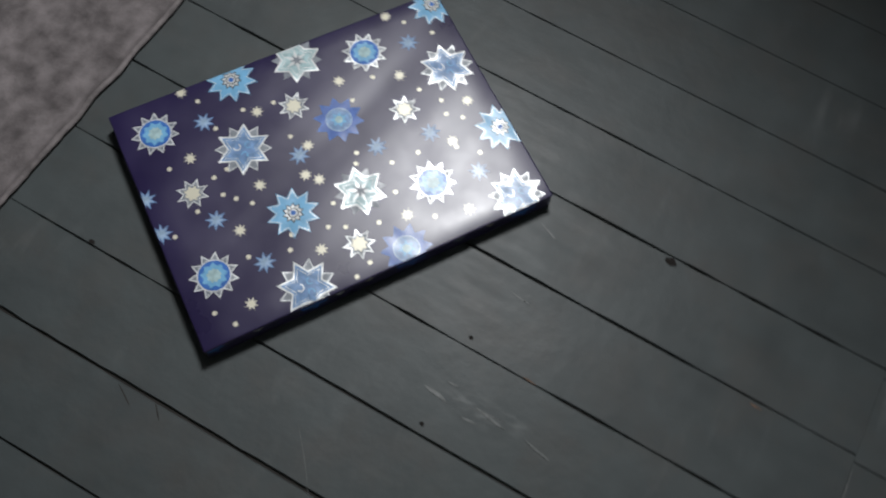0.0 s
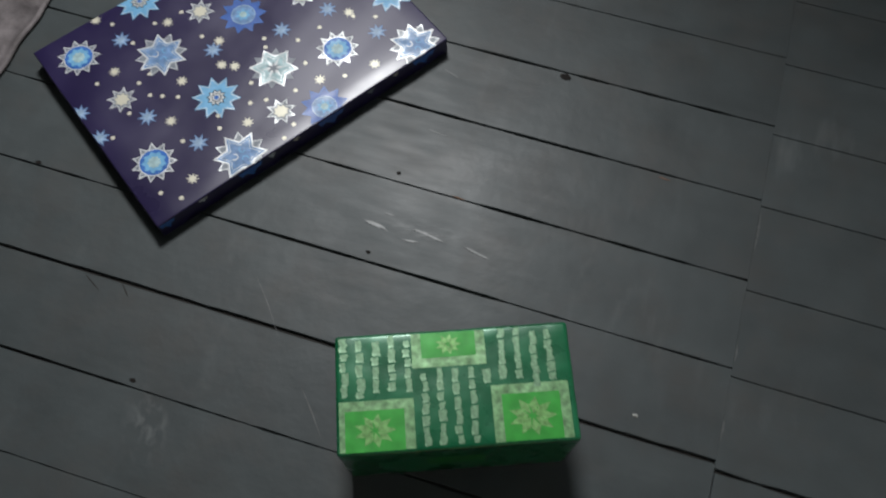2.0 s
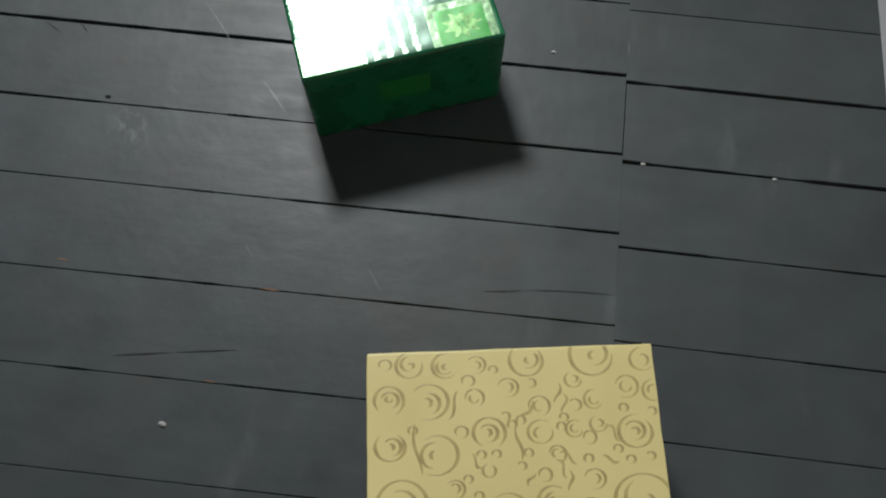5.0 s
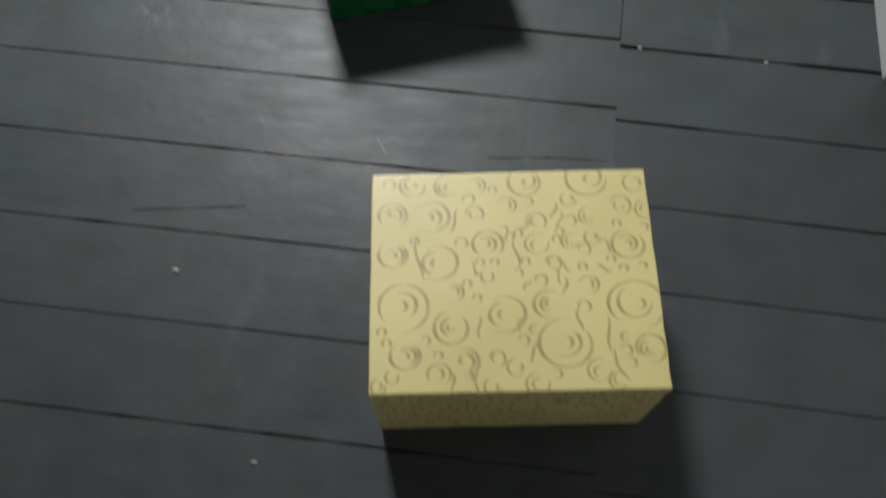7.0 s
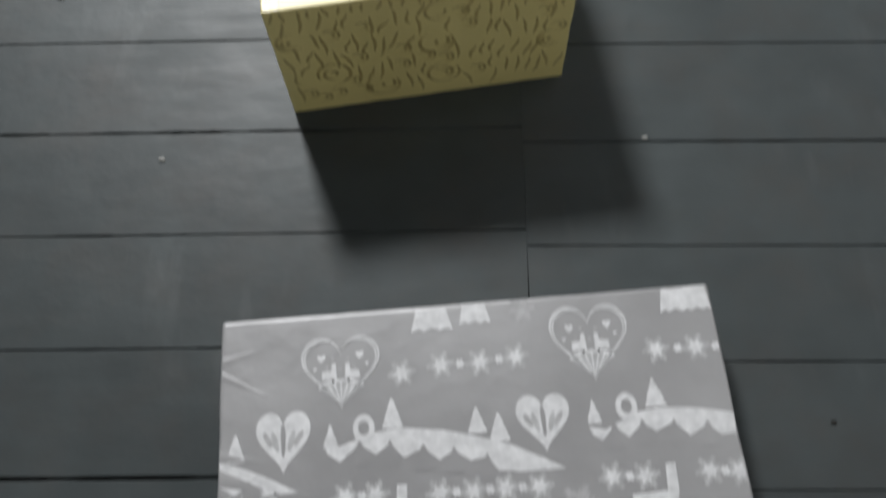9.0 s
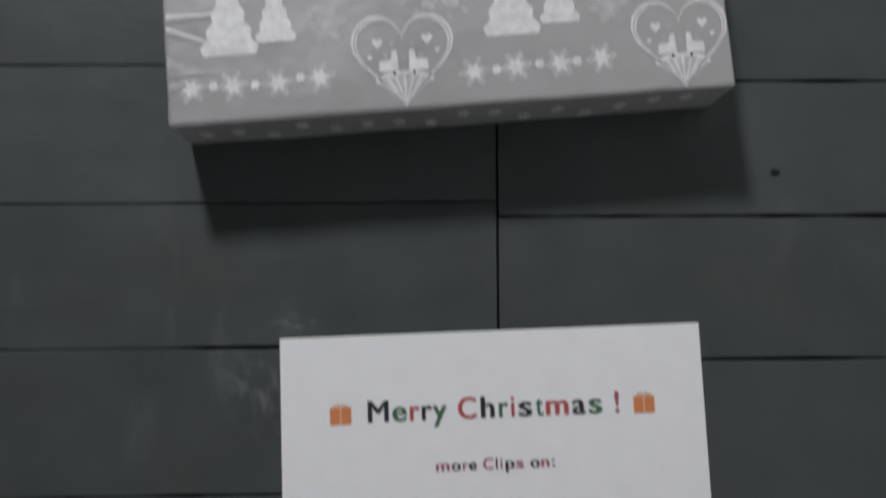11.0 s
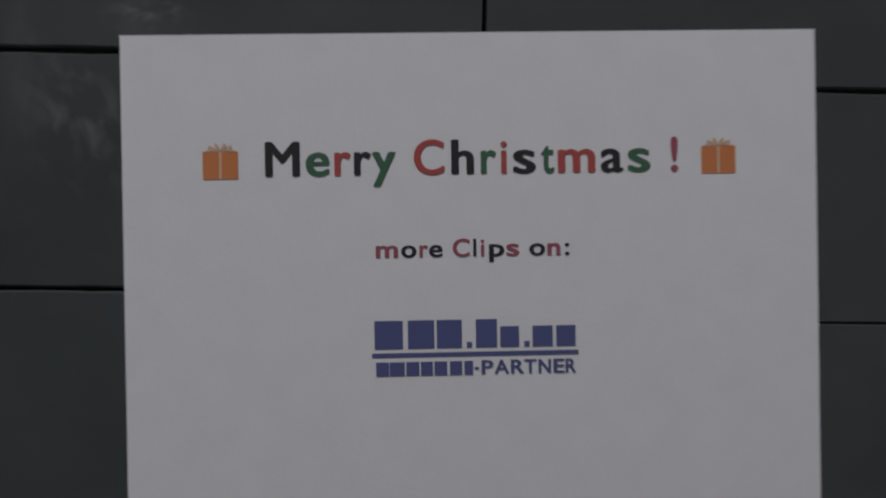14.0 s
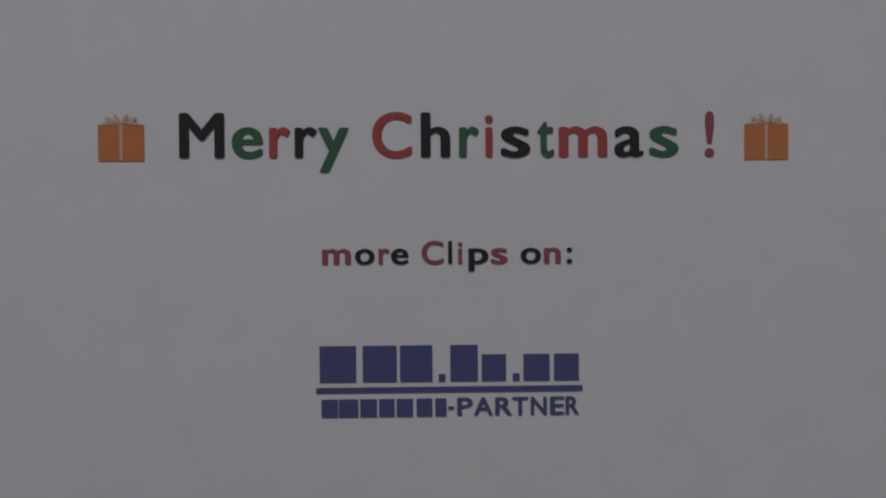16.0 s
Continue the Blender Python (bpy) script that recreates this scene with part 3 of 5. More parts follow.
def green_face(parent, m, w, h, squares, share=1.0):
    """Stripes of short foil dashes and lime squares with a pale flower, on the face that m places."""
    rnd = random.Random(5)
    x = -w / 2 + 0.008
    while x < w / 2 - 0.006:
        y = -h / 2 + 0.004
        while y < h / 2 - 0.008:
            ln = rnd.uniform(0.006, 0.014)
            wd = rnd.uniform(0.0064, 0.0088)
            ln = min(ln, h / 2 - 0.003 - y)
            inside = any(sx0 - 0.011 < x < sx1 + 0.011 and sy0 - 0.011 < y + ln / 2 < sy1 + 0.011 for sx0, sx1, sy0, sy1 in squares)
            if not inside and rnd.random() < share:
                j = rnd.uniform(-0.0012, 0.0012)
                edge = [rnd.uniform(0.55, 1.05) * wd / 2 for _ in range(10)]
                pts = [(j - edge[k], ln * k / 4) for k in range(5)][::-1] + [(j + edge[5 + k], ln * k / 4 + 0.0004) for k in range(5)]
                bm = flat(pts, 0, 0.00015)
                part("foil_dash", bm, M_INK["foil"], parent, "", m @ pose(x, y, 0))
            y += ln + rnd.uniform(0.0002, 0.0024)
        x += 0.0148
    for sx0, sx1, sy0, sy1 in squares:
        cx, cy, a, b = (sx0 + sx1) / 2, (sy0 + sy1) / 2, (sx1 - sx0) / 2, (sy1 - sy0) / 2
        lo_x, hi_x = max(-w / 2 + 0.003, sx0 - 0.009), min(w / 2 - 0.003, sx1 + 0.009)
        lo_y, hi_y = max(-h / 2 + 0.003, sy0 - 0.009), min(h / 2 - 0.003, sy1 + 0.009)
        # side squares: plain, their shade painted in with the darker lime
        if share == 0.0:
            part("lime_square", flat([(sx0, sy0), (sx1, sy0), (sx1, sy1), (sx0, sy1)], 0, 0.0002), M_INK["lime_in_shade"], parent, "", m)
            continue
        fr = part("foil_frame", flat([(lo_x, lo_y), (hi_x, lo_y), (hi_x, hi_y), (lo_x, hi_y)], 0, 0.0001), M_INK["rim"], parent, "", m)
        part("lime_square", flat([(sx0, sy0), (sx1, sy0), (sx1, sy1), (sx0, sy1)], 0, 0.0002), M_INK["lime"], fr)
        r = min(a, b) * 0.75
        wide = 1.0 + 0.25 * (a > b * 1.2)
        for ring, (count, reach, slim) in enumerate(((9, 1.12, 0.20), (7, 0.66, 0.17))):
            for k in range(count):
                t = 2 * math.pi * k / count + 0.35 * ring
                pts = [(max(sx0, min(sx1, cx + wide * r * reach * (u * math.cos(t) - v * math.sin(t)))), max(sy0, min(sy1, cy + r * reach * (u * math.sin(t) + v * math.cos(t))))) for u, v in ((0.16, 0), (0.55, -slim), (1.0, 0), (0.55, slim))]
                part("printed_petal", flat(pts, 0, 0.0003 + 0.00008 * ring + 0.00003 * (k % 2)), M_INK["lily"], fr)


green_face(green, pose(0, 0, GZ), GX, GY, [(-0.1020, -0.0478, -0.0535, -0.0163), (0.0418, 0.0950, -0.0530, -0.0098), (-0.0294, 0.0218, 0.0290, 0.0530)])
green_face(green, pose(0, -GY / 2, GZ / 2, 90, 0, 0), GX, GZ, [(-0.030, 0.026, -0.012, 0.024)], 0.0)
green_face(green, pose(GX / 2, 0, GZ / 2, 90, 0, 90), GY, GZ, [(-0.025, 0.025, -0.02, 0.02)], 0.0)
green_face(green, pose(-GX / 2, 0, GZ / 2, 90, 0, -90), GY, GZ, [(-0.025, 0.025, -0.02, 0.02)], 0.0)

# gold gift with embossed swirls
YX, YY, YZ = 0.2555, 0.210, 0.1425
M_GOLD = mat("pale_gold_wrap", (0.715, 0.61, 0.25), 0.47, metal=0.0, spec=0.95, noise_scale=8, amount=0.06, bump=0.22, bump_scale=11, rough_amount=0.08, detail=3)
M_SWIRL = mat("gold_embossing", (0.44, 0.345, 0.125), 0.40, metal=0.0, spec=1.0, noise_scale=60, amount=0.3)
gold = thing("gift_box", -0.09, 0.862, 8.2, "pale gold gift box embossed with swirling spirals", "gift box", "wrapped gifts on the floor")
wrapped(gold, YX, YY, YZ, M_GOLD, soft=False)
SWIRL = {}


def pen_arc(bm, cx, cy, r, a0, span, w, squash=1.0):
    """A raised arc as from a broad pen: thick on its upright flanks, thin where it runs level and at both ends."""
    prev = None
    n = max(8, int(span * 5))
    for i in range(n + 1):
        u = i / n
        a = a0 + span * u
        h = w * (0.34 + 0.66 * abs(math.cos(a)) ** 1.3) * min(1.0, 0.15 + 5 * min(u, 1 - u))
        rad = r * (1 - 0.16 * u)
        c, q = math.cos(a), math.sin(a) * squash
        ring = [bm.verts.new((cx + (rad + d) * c, cy + (rad + d) * q, z)) for d, z in ((-h, 0.00003), (-h * 0.6, 0.00008), (h * 0.6, 0.00008), (h, 0.00003))]
        if prev:
            for k in range(3):
                bm.faces.new((prev[k], ring[k], ring[k + 1], prev[k + 1]))
        prev = ring


def swirl_mesh(kind, r):
    """Open rings wound inside one another round a small hook."""
    key = (kind, round(r, 3))
    if key in SWIRL:
        return SWIRL[key]
    rn = random.Random(int(r * 1e5) * 7 + kind)
    bm = bmesh.new()
    levels = (1.0, 0.60, 0.22) if r > 0.0125 else ((1.0, 0.48) if r > 0.0065 else (1.0,))
    for k, f in enumerate(levels):
        a0 = rn.choice((1.2, 1.9, -1.4, -1.9)) + rn.uniform(-0.4, 0.4)
        span = rn.uniform(3.9, 5.7) if k == 0 else rn.uniform(2.7, 4.4)
        pen_arc(bm, rn.uniform(-0.07, 0.07) * r, rn.uniform(-0.07, 0.07) * r, r * f, a0, span, 0.0017 if r > 0.0125 else 0.0013, rn.uniform(0.86, 1.0))
    bmesh.ops.recalc_face_normals(bm, faces=bm.faces[:])
    if sum(f.normal.z for f in bm.faces) < 0:
        bmesh.ops.reverse_faces(bm, faces=bm.faces[:])
    me = bpy.data.meshes.new("swirl")
    bm.to_mesh(me)
    bm.free()
    me.materials.append(M_SWIRL)
    for q in me.polygons:
        q.use_smooth = True
    SWIRL[key] = me
    return me


def tail_mesh(kind, length=0.018, wave=0.0035):
    """A short wavy raised stroke."""
    key = ("tail", kind, length)
    if key in SWIRL:
        return SWIRL[key]
    bm = bmesh.new()
    prev = None
    for i in range(13):
        u = i / 12
        x, y = length * (0.8 + 0.12 * kind) * (u - 0.5), wave * math.sin(u * 5 + kind)
        w = 0.0015 * math.sin(math.pi * (0.08 + 0.84 * u))
        ring = [bm.verts.new((x, y + d, h)) for d, h in ((-w, 0.00003), (0, 0.00009), (w, 0.00003))]
        if prev:
            for k in range(2):
                bm.faces.new((prev[k], ring[k], ring[k + 1], prev[k + 1]))
        prev = ring
    me = bpy.data.meshes.new("swirl")
    bm.to_mesh(me)
    bm.free()
    me.materials.append(M_SWIRL)
    SWIRL[key] = me
    return me


WIDE_SWIRLS = [(-0.099, -0.026, 0.024), (-0.011, -0.036, 0.02), (0.042, -0.062, 0.025), (0.106, -0.027, 0.027), (0.113, -0.07, 0.014), (-0.096, -0.072, 0.014), (-0.057, -0.047, 0.016), (0.029, -0.027, 0.014), (-0.069, 0.014, 0.02), (-0.047, -0.077, 0.015), (0.104, 0.029, 0.016), (-0.023, 0.031, 0.015), (-0.107, 0.022, 0.014), (-0.089, 0.093, 0.013), (-0.057, 0.09, 0.013), (0.016, 0.094, 0.016), (0.074, 0.097, 0.021), (-0.108, 0.063, 0.014), (-0.074, 0.06, 0.019)]
SMALL_SWIRLS = [(0.066, -0.01, 0.01), (-0.053, -0.014, 0.009), (-0.001, -0.083, 0.009), (0.068, -0.088, 0.011), (0.083, -0.097, 0.008), (-0.019, -0.075, 0.008), (-0.069, -0.088, 0.011), (0.005, -0.06, 0.005), (0.015, -0.05, 0.004), (0.1, 0.068, 0.011), (0.074, 0.036, 0.008), (0.052, 0.032, 0.008), (0.035, 0.012, 0.008), (-0.033, 0.062, 0.009), (-0.003, 0.07, 0.01), (0.023, 0.053, 0.01), (0.023, 0.03, 0.012), (0.071, 0.057, 0.009), (0.124, 0.063, 0.01), (0.016, -0.098, 0.011), (-0.022, -0.1, 0.008), (-0.119, -0.098, 0.007), (0.093, -0.058, 0.004), (-0.113, -0.06, 0.004), (-0.043, -0.09, 0.004), (-0.079, -0.058, 0.004), (-0.03, 0.091, 0.009), (0.118, 0.091, 0.012)]
TAILS = [(0.009, -0.015, 0.014, -0.003), (0.078, -0.04, 0.081, -0.072), (0.081, -0.072, 0.091, -0.095), (0.055, -0.033, 0.055, -0.049), (-0.127, -0.073, -0.114, -0.101), (-0.058, -0.085, -0.055, -0.104), (-0.033, -0.037, -0.031, -0.057), (0.006, -0.038, 0.002, -0.051), (-0.035, -0.089, -0.037, -0.104), (-0.048, 0.064, -0.055, 0.048), (0.045, -0.002, 0.045, -0.019), (0.074, 0.007, 0.088, 0.004), (0.007, 0.044, 0.018, 0.055), (-0.086, 0.036, -0.083, 0.004), (0.003, 0.03, 0.004, 0.012), (0.042, 0.073, 0.038, 0.054), (0.126, 0.024, 0.125, -0.001)]
rnd = random.Random(11)
done = []


def run_over(me, x, y):
    """A copy of the mesh for the place x, y on the top, cut where it passes the edges of the box."""
    bm = bmesh.new()
    bm.from_mesh(me)
    for co, no in (((YX / 2 - 0.0012 - x, 0, 0), (1, 0, 0)), ((-YX / 2 + 0.0012 - x, 0, 0), (-1, 0, 0)), ((0, YY / 2 - 0.0012 - y, 0), (0, 1, 0)), ((0, -YY / 2 + 0.0012 - y, 0), (0, -1, 0))):
        bmesh.ops.bisect_plane(bm, geom=bm.verts[:] + bm.edges[:] + bm.faces[:], plane_co=co, plane_no=no, clear_outer=True)
    cutting = me.copy()
    bm.to_mesh(cutting)
    bm.free()
    return cutting


for n, (x, y, r) in enumerate(WIDE_SWIRLS + SMALL_SWIRLS):
    me = swirl_mesh(n % 7, r)
    if abs(x) + r > YX / 2 - 0.004 or abs(y) + r > YY / 2 - 0.004:
        me = run_over(me, x, y)
    place("embossed_swirl", me, gold, "", pose(x, y, YZ))
    done.append((x, y, r))
for n, (x0, y0, x1, y1) in enumerate(TAILS):
    if abs(x0 + x1) / 2 > 0.115:
        continue
    place("embossed_stroke", tail_mesh(n % 5, round(math.hypot(x1 - x0, y1 - y0) * 1.15, 3), 0.0022), gold, "", pose((x0 + x1) / 2, (y0 + y1) / 2, YZ, 0, 0, math.degrees(math.atan2(y1 - y0, x1 - x0))))
    done.append(((x0 + x1) / 2, (y0 + y1) / 2, 0.006))


def fill_swirls(m, w, h, taken, tries):
    """Further swirls and strokes in the free places of a face."""
    for _ in range(tries):
        r = rnd.choice((0.004, 0.006, 0.008, 0.011))
        x, y = rnd.uniform(-w / 2 + r + 0.003, w / 2 - r - 0.003), rnd.uniform(-h / 2 + r + 0.003, h / 2 - r - 0.003)
        if all(math.hypot(x - a, y - b) > (r + c) * 0.98 for a, b, c in taken):
            place("embossed_swirl", swirl_mesh(rnd.randrange(5), r), gold, "", m @ pose(x, y, 0))
            taken.append((x, y, r))
    for _ in range(tries // 12):
        x, y = rnd.uniform(-w / 2 + 0.012, w / 2 - 0.012), rnd.uniform(-h / 2 + 0.012, h / 2 - 0.012)
        if all(math.hypot(x - a, y - b) > c * 0.9 + 0.003 for a, b, c in taken):
            place("embossed_swirl", tail_mesh(rnd.randrange(5)), gold, "", m @ pose(x, y, 0, 0, 0, rnd.uniform(0, 360)))
            taken.append((x, y, 0.005))


def side_strokes(m, w, h, count):
    """Mostly upright wavy strokes, with a few curls between them."""
    taken = []
    curls = []
    for _ in range(160):
        r = rnd.choice((0.0125, 0.016, 0.020))
        x, y = rnd.uniform(-w / 2 + r + 0.002, w / 2 - r - 0.002), rnd.uniform(-h / 2 + r + 0.002, h / 2 - r - 0.002)
        if len(curls) < 7 and all(math.hypot(x - a, y - b) > r + c + 0.004 for a, b, c in curls):
            place("embossed_swirl", swirl_mesh(rnd.randrange(5), r), gold, "", m @ pose(x, y, 0))
            curls.append((x, y, r))
    for k in range(count * 6):
        x, y = rnd.uniform(-w / 2 + 0.006, w / 2 - 0.006), rnd.uniform(-h / 2 + 0.017, h / 2 - 0.017)
        if len(taken) < count and all(abs(x - a) > 0.0065 or abs(y - b) > 0.019 for a, b in taken) and all(math.hypot(x - a, y - b) > c + 0.003 for a, b, c in curls):
            if k % 5 == 0:
                place("embossed_swirl", swirl_mesh(k % 5, 0.008), gold, "", m @ pose(x, y, 0))
            else:
                place("embossed_stroke", tail_mesh(rnd.randrange(4), 0.022, 0.0011), gold, "", m @ pose(x, y, 0, 0, 0, rnd.gauss(90, 11)))
            taken.append((x, y))


def edge_ticks(m, w, h, count):
    """Ends of the embossing that run over the top edge."""
    for k in range(count):
        x = -w / 2 + 0.006 + (w - 0.012) * (k + rnd.uniform(-0.3, 0.3)) / (count - 1)
        x = max(-w / 2 + 0.003, min(w / 2 - 0.003, x))
        place("embossed_stroke", tail_mesh(rnd.randrange(4), 0.011, 0.0006), gold, "", m @ pose(x, h / 2 - 0.0085, 0, 0, 0, rnd.gauss(90, 14)))


edge_ticks(pose(0, -YY / 2, YZ / 2, 90, 0, 0), YX, YZ, 24)
edge_ticks(pose(YX / 2, 0, YZ / 2, 90, 0, 90), YY, YZ, 18)
fill_swirls(pose(0, 0, YZ), YX, YY, done, 420)
side_strokes(pose(0, -YY / 2, YZ / 2, 90, 0, 0), YX, YZ, 120)
side_strokes(pose(YX / 2, 0, YZ / 2, 90, 0, 90), YY, YZ, 60)
side_strokes(pose(-YX / 2, 0, YZ / 2, 90, 0, -90), YY, YZ, 60)

# silver-grey gift with white winter print
SX, SY, SZ = 0.380, 0.2745, 0.0522
M_SILVER = mat("silver_grey_wrap", (0.365, 0.36, 0.366), 0.40, metal=0.2, spec=1.0, noise_scale=10, amount=0.05, bump=0.8, bump_scale=14, rough_amount=0.08, coat=0.4, depth=0.003)
M_INK["snow"] = mat("print_snow_white", (0.70, 0.70, 0.71), 0.38, spec=0.8, noise_scale=160, amount=0.14, coat=0.3)
M_INK["bare"] = M_SILVER
M_INK["veil"] = mat("print_veil", (0.43, 0.425, 0.432), 0.37, spec=0.9, noise_scale=160, amount=0.14, coat=0.3)
M_INK["mist"] = mat("print_mist", (0.47, 0.47, 0.475), 0.37, spec=0.9, noise_scale=160, amount=0.16, coat=0.3)
silver = thing("gift_box", -0.035, 0.394, 4.1, "silver-grey gift box printed with white hearts and trees", "gift box", "wrapped gifts on the floor")
wrapped(silver, SX, SY, SZ, M_SILVER, 0.0034, soft=False)


def heart_pts(w, h, n=36):
    pts = []
    for i in range(n):
        t = 2 * math.pi * i / n
        x = 16 * math.sin(t) ** 3
        y = 13 * math.cos(t) - 5 * math.cos(2 * t) - 2 * math.cos(3 * t) - math.cos(4 * t)
        pts.append((x / 32 * w, (y + 2.5) / 29 * h))
    return pts


def tree_pts(w, h, n=10):
    rn = random.Random(int(w * 1e5))
    left = []
    for i in range(n):
        u = i / n
        left.append((-w / 2 * (1 - u) * (1 + 0.22 * (i % 2)) - 0.0012 * rn.random(), -h / 2 + h * u))
    return left + [(0, h / 2)] + [(-x, y) for x, y in left[::-1]]


def silver_print(name, pts, colour, at, level=0, turn=0.0):
    hx, hy = SX / 2 - 0.0015, SY / 2 - 0.0015
    c, s = math.cos(turn), math.sin(turn)

    def put(q):
        return [(max(-hx, min(hx, at[0] + x * c - y * s)), max(-hy, min(hy, at[1] + x * s + y * c))) for x, y in q]
    z = SZ
    lift = 0.00012 + 0.00007 * level
    bm = ring_of(put(pts[0]), put(pts[1]), z, lift) if isinstance(pts, tuple) else flat(put(pts), z, lift)
    return part(name, bm, M_INK[colour], silver)


def flake(at, r, colour):
    """Six feathered arms, each a lozenge with side barbs, round a small core."""
    arms = []
    for k in range(6):
        a = math.pi * k / 3 + 0.12
        for rad, da in ((0.50, -0.50), (0.80, -0.36), (0.70, -0.20), (1.0, -0.16), (1.0, 0.16), (0.70, 0.20), (0.80, 0.36)):
            arms.append((r * rad * math.cos(a + da), r * rad * math.sin(a + da)))
    silver_print("printed_snowflake", arms, colour, at)


def nordic(at, r, colour):
    """An eight-petalled knitted star: lozenges with a narrow gap between them, ringed by short ticks."""
    for k in range(8):
        a = math.pi * (k + 0.5) / 4
        pts = [(r * rad * math.cos(a + da), r * rad * math.sin(a + da)) for rad, da in ((0.06, 0.0), (0.66, -0.37), (1.0, -0.16), (1.0, 0.16), (0.66, 0.37))]
        silver_print("printed_petal", pts, colour, at, k % 2)
    for k in range(16):
        a = math.pi * (k + 0.5) / 8
        silver_print("printed_tick", [(r * rad * math.cos(a + da), r * rad * math.sin(a + da)) for rad, da in ((1.1, -0.05), (1.32, -0.06), (1.32, 0.06), (1.1, 0.05))], "veil", at)


HEARTS = [(-0.0984, 0.0896, 0.0607, 0.0567), (0.0918, 0.097, 0.0607, 0.0607), (-0.032, -0.104, 0.0697, 0.0672), (0.1556, -0.1056, 0.0668, 0.0648)]
SOLID_HEARTS = [(-0.1419, 0.0406, 0.0405, 0.0454), (0.0492, 0.0396, 0.0397, 0.0425)]
TREES = [(-0.1074, 0.0429, 0.0097, 0.0178), (-0.0615, 0.056, 0.0146, 0.0227), (0.0003, 0.0457, 0.0138, 0.0194), (0.0161, 0.0393, 0.0146, 0.0211), (0.0864, 0.0449, 0.0097, 0.0178), (0.133, 0.0557, 0.0154, 0.0219), (-0.1769, 0.0388, 0.0138, 0.0202), (-0.1467, -0.0621, 0.0385, 0.0587), (-0.1156, -0.0632, 0.0275, 0.0421), (0.0426, -0.0612, 0.0385, 0.0587), (0.0755, -0.0633, 0.0275, 0.0421), (-0.0274, 0.1249, 0.0324, 0.0178), (0.0059, 0.1276, 0.0243, 0.0162), (0.1611, 0.1255, 0.0243, 0.0186), (0.1779, 0.1259, 0.0227, 0.0202)]
BLOBS = [(-0.0694, -0.0246, 0.0324, 0.0526), (0.1233, -0.0249, 0.0324, 0.0526)]
ARCHES = [(-0.0827, 0.0462, 0.0162, 0.0205), (0.1111, 0.0466, 0.0162, 0.0205)]
FLAKES = [(-0.0045, -0.0461, 0.0486, 0), (-0.1221, -0.0235, 0.0267, 0), (0.0678, -0.0204, 0.0292, 0), (-0.0818, -0.0741, 0.0267, 0), (0.1089, -0.0743, 0.0267, 0), (0.1763, -0.0423, 0.0324, 0), (0.0427, 0.1279, 0.0202, 0)]
ROW_FLAKES = [(-0.0526, 0.0852), (-0.023, 0.0893), (0.0065, 0.0888), (0.0342, 0.0908), (0.1405, 0.0877), (0.1706, 0.0872), (-0.0978, -0.0015), (-0.076, -0.0016), (-0.0304, -0.0039), (-0.0065, -0.0046), (0.0164, -0.0043), (0.0408, -0.0054), (0.0934, -0.0025), (0.1168, -0.0035), (0.1629, -0.0037), (0.1839, -0.0057), (-0.1733, -0.1122), (-0.1458, -0.112), (-0.1163, -0.1121), (-0.0885, -0.1105), (0.0144, -0.114), (0.0429, -0.1124), (0.0728, -0.1124), (0.1009, -0.1107), (-0.1746, -0.0043), (-0.1511, -0.0046)]
ROW_DOTS = [(-0.1587, -0.1118), (-0.1311, -0.1128), (-0.1011, -0.1099), (0.0295, -0.114), (0.0588, -0.1121), (0.0843, -0.112), (-0.0083, 0.0888), (0.0214, 0.0897), (0.1569, 0.0875), (-0.086, -0.0018), (-0.0184, -0.0042), (0.0055, -0.0045), (0.0288, -0.0046), (0.1055, -0.0032), (0.1738, -0.0047), (0.1856, 0.0867)]
HILLS = ([(-0.1125, 0.0378), (-0.1004, 0.0345), (-0.0778, 0.0422), (-0.0573, 0.0446), (-0.0248, 0.0406), (-0.0008, 0.034), (0.0249, 0.0254), (0.0461, 0.0148), (0.0613, 0.0061), (0.0289, 0.0063), (0.0129, 0.0087), (0.0058, 0.0187), (-0.0065, 0.0169), (-0.0179, 0.0252), (-0.0286, 0.019), (-0.04, 0.0287), (-0.0546, 0.0228), (-0.064, 0.034), (-0.0746, 0.0264), (-0.0862, 0.0352), (-0.1009, 0.023), (-0.1099, 0.0298)],
         [(0.0816, 0.0343), (0.0935, 0.031), (0.1159, 0.0412), (0.1331, 0.044), (0.162, 0.0417), (0.1887, 0.036), (0.1873, 0.0211), (0.1768, 0.0208), (0.168, 0.0291), (0.1541, 0.0217), (0.1437, 0.0328), (0.1301, 0.0266), (0.1209, 0.0337), (0.1098, 0.0242), (0.1, 0.0326), (0.0903, 0.0235), (0.0839, 0.0276)],
         [(-0.1884, 0.0301), (-0.1708, 0.0242), (-0.1509, 0.0152), (-0.1313, 0.0046), (-0.155, 0.004), (-0.1668, 0.0126), (-0.1766, 0.0053), (-0.1873, 0.0121)])
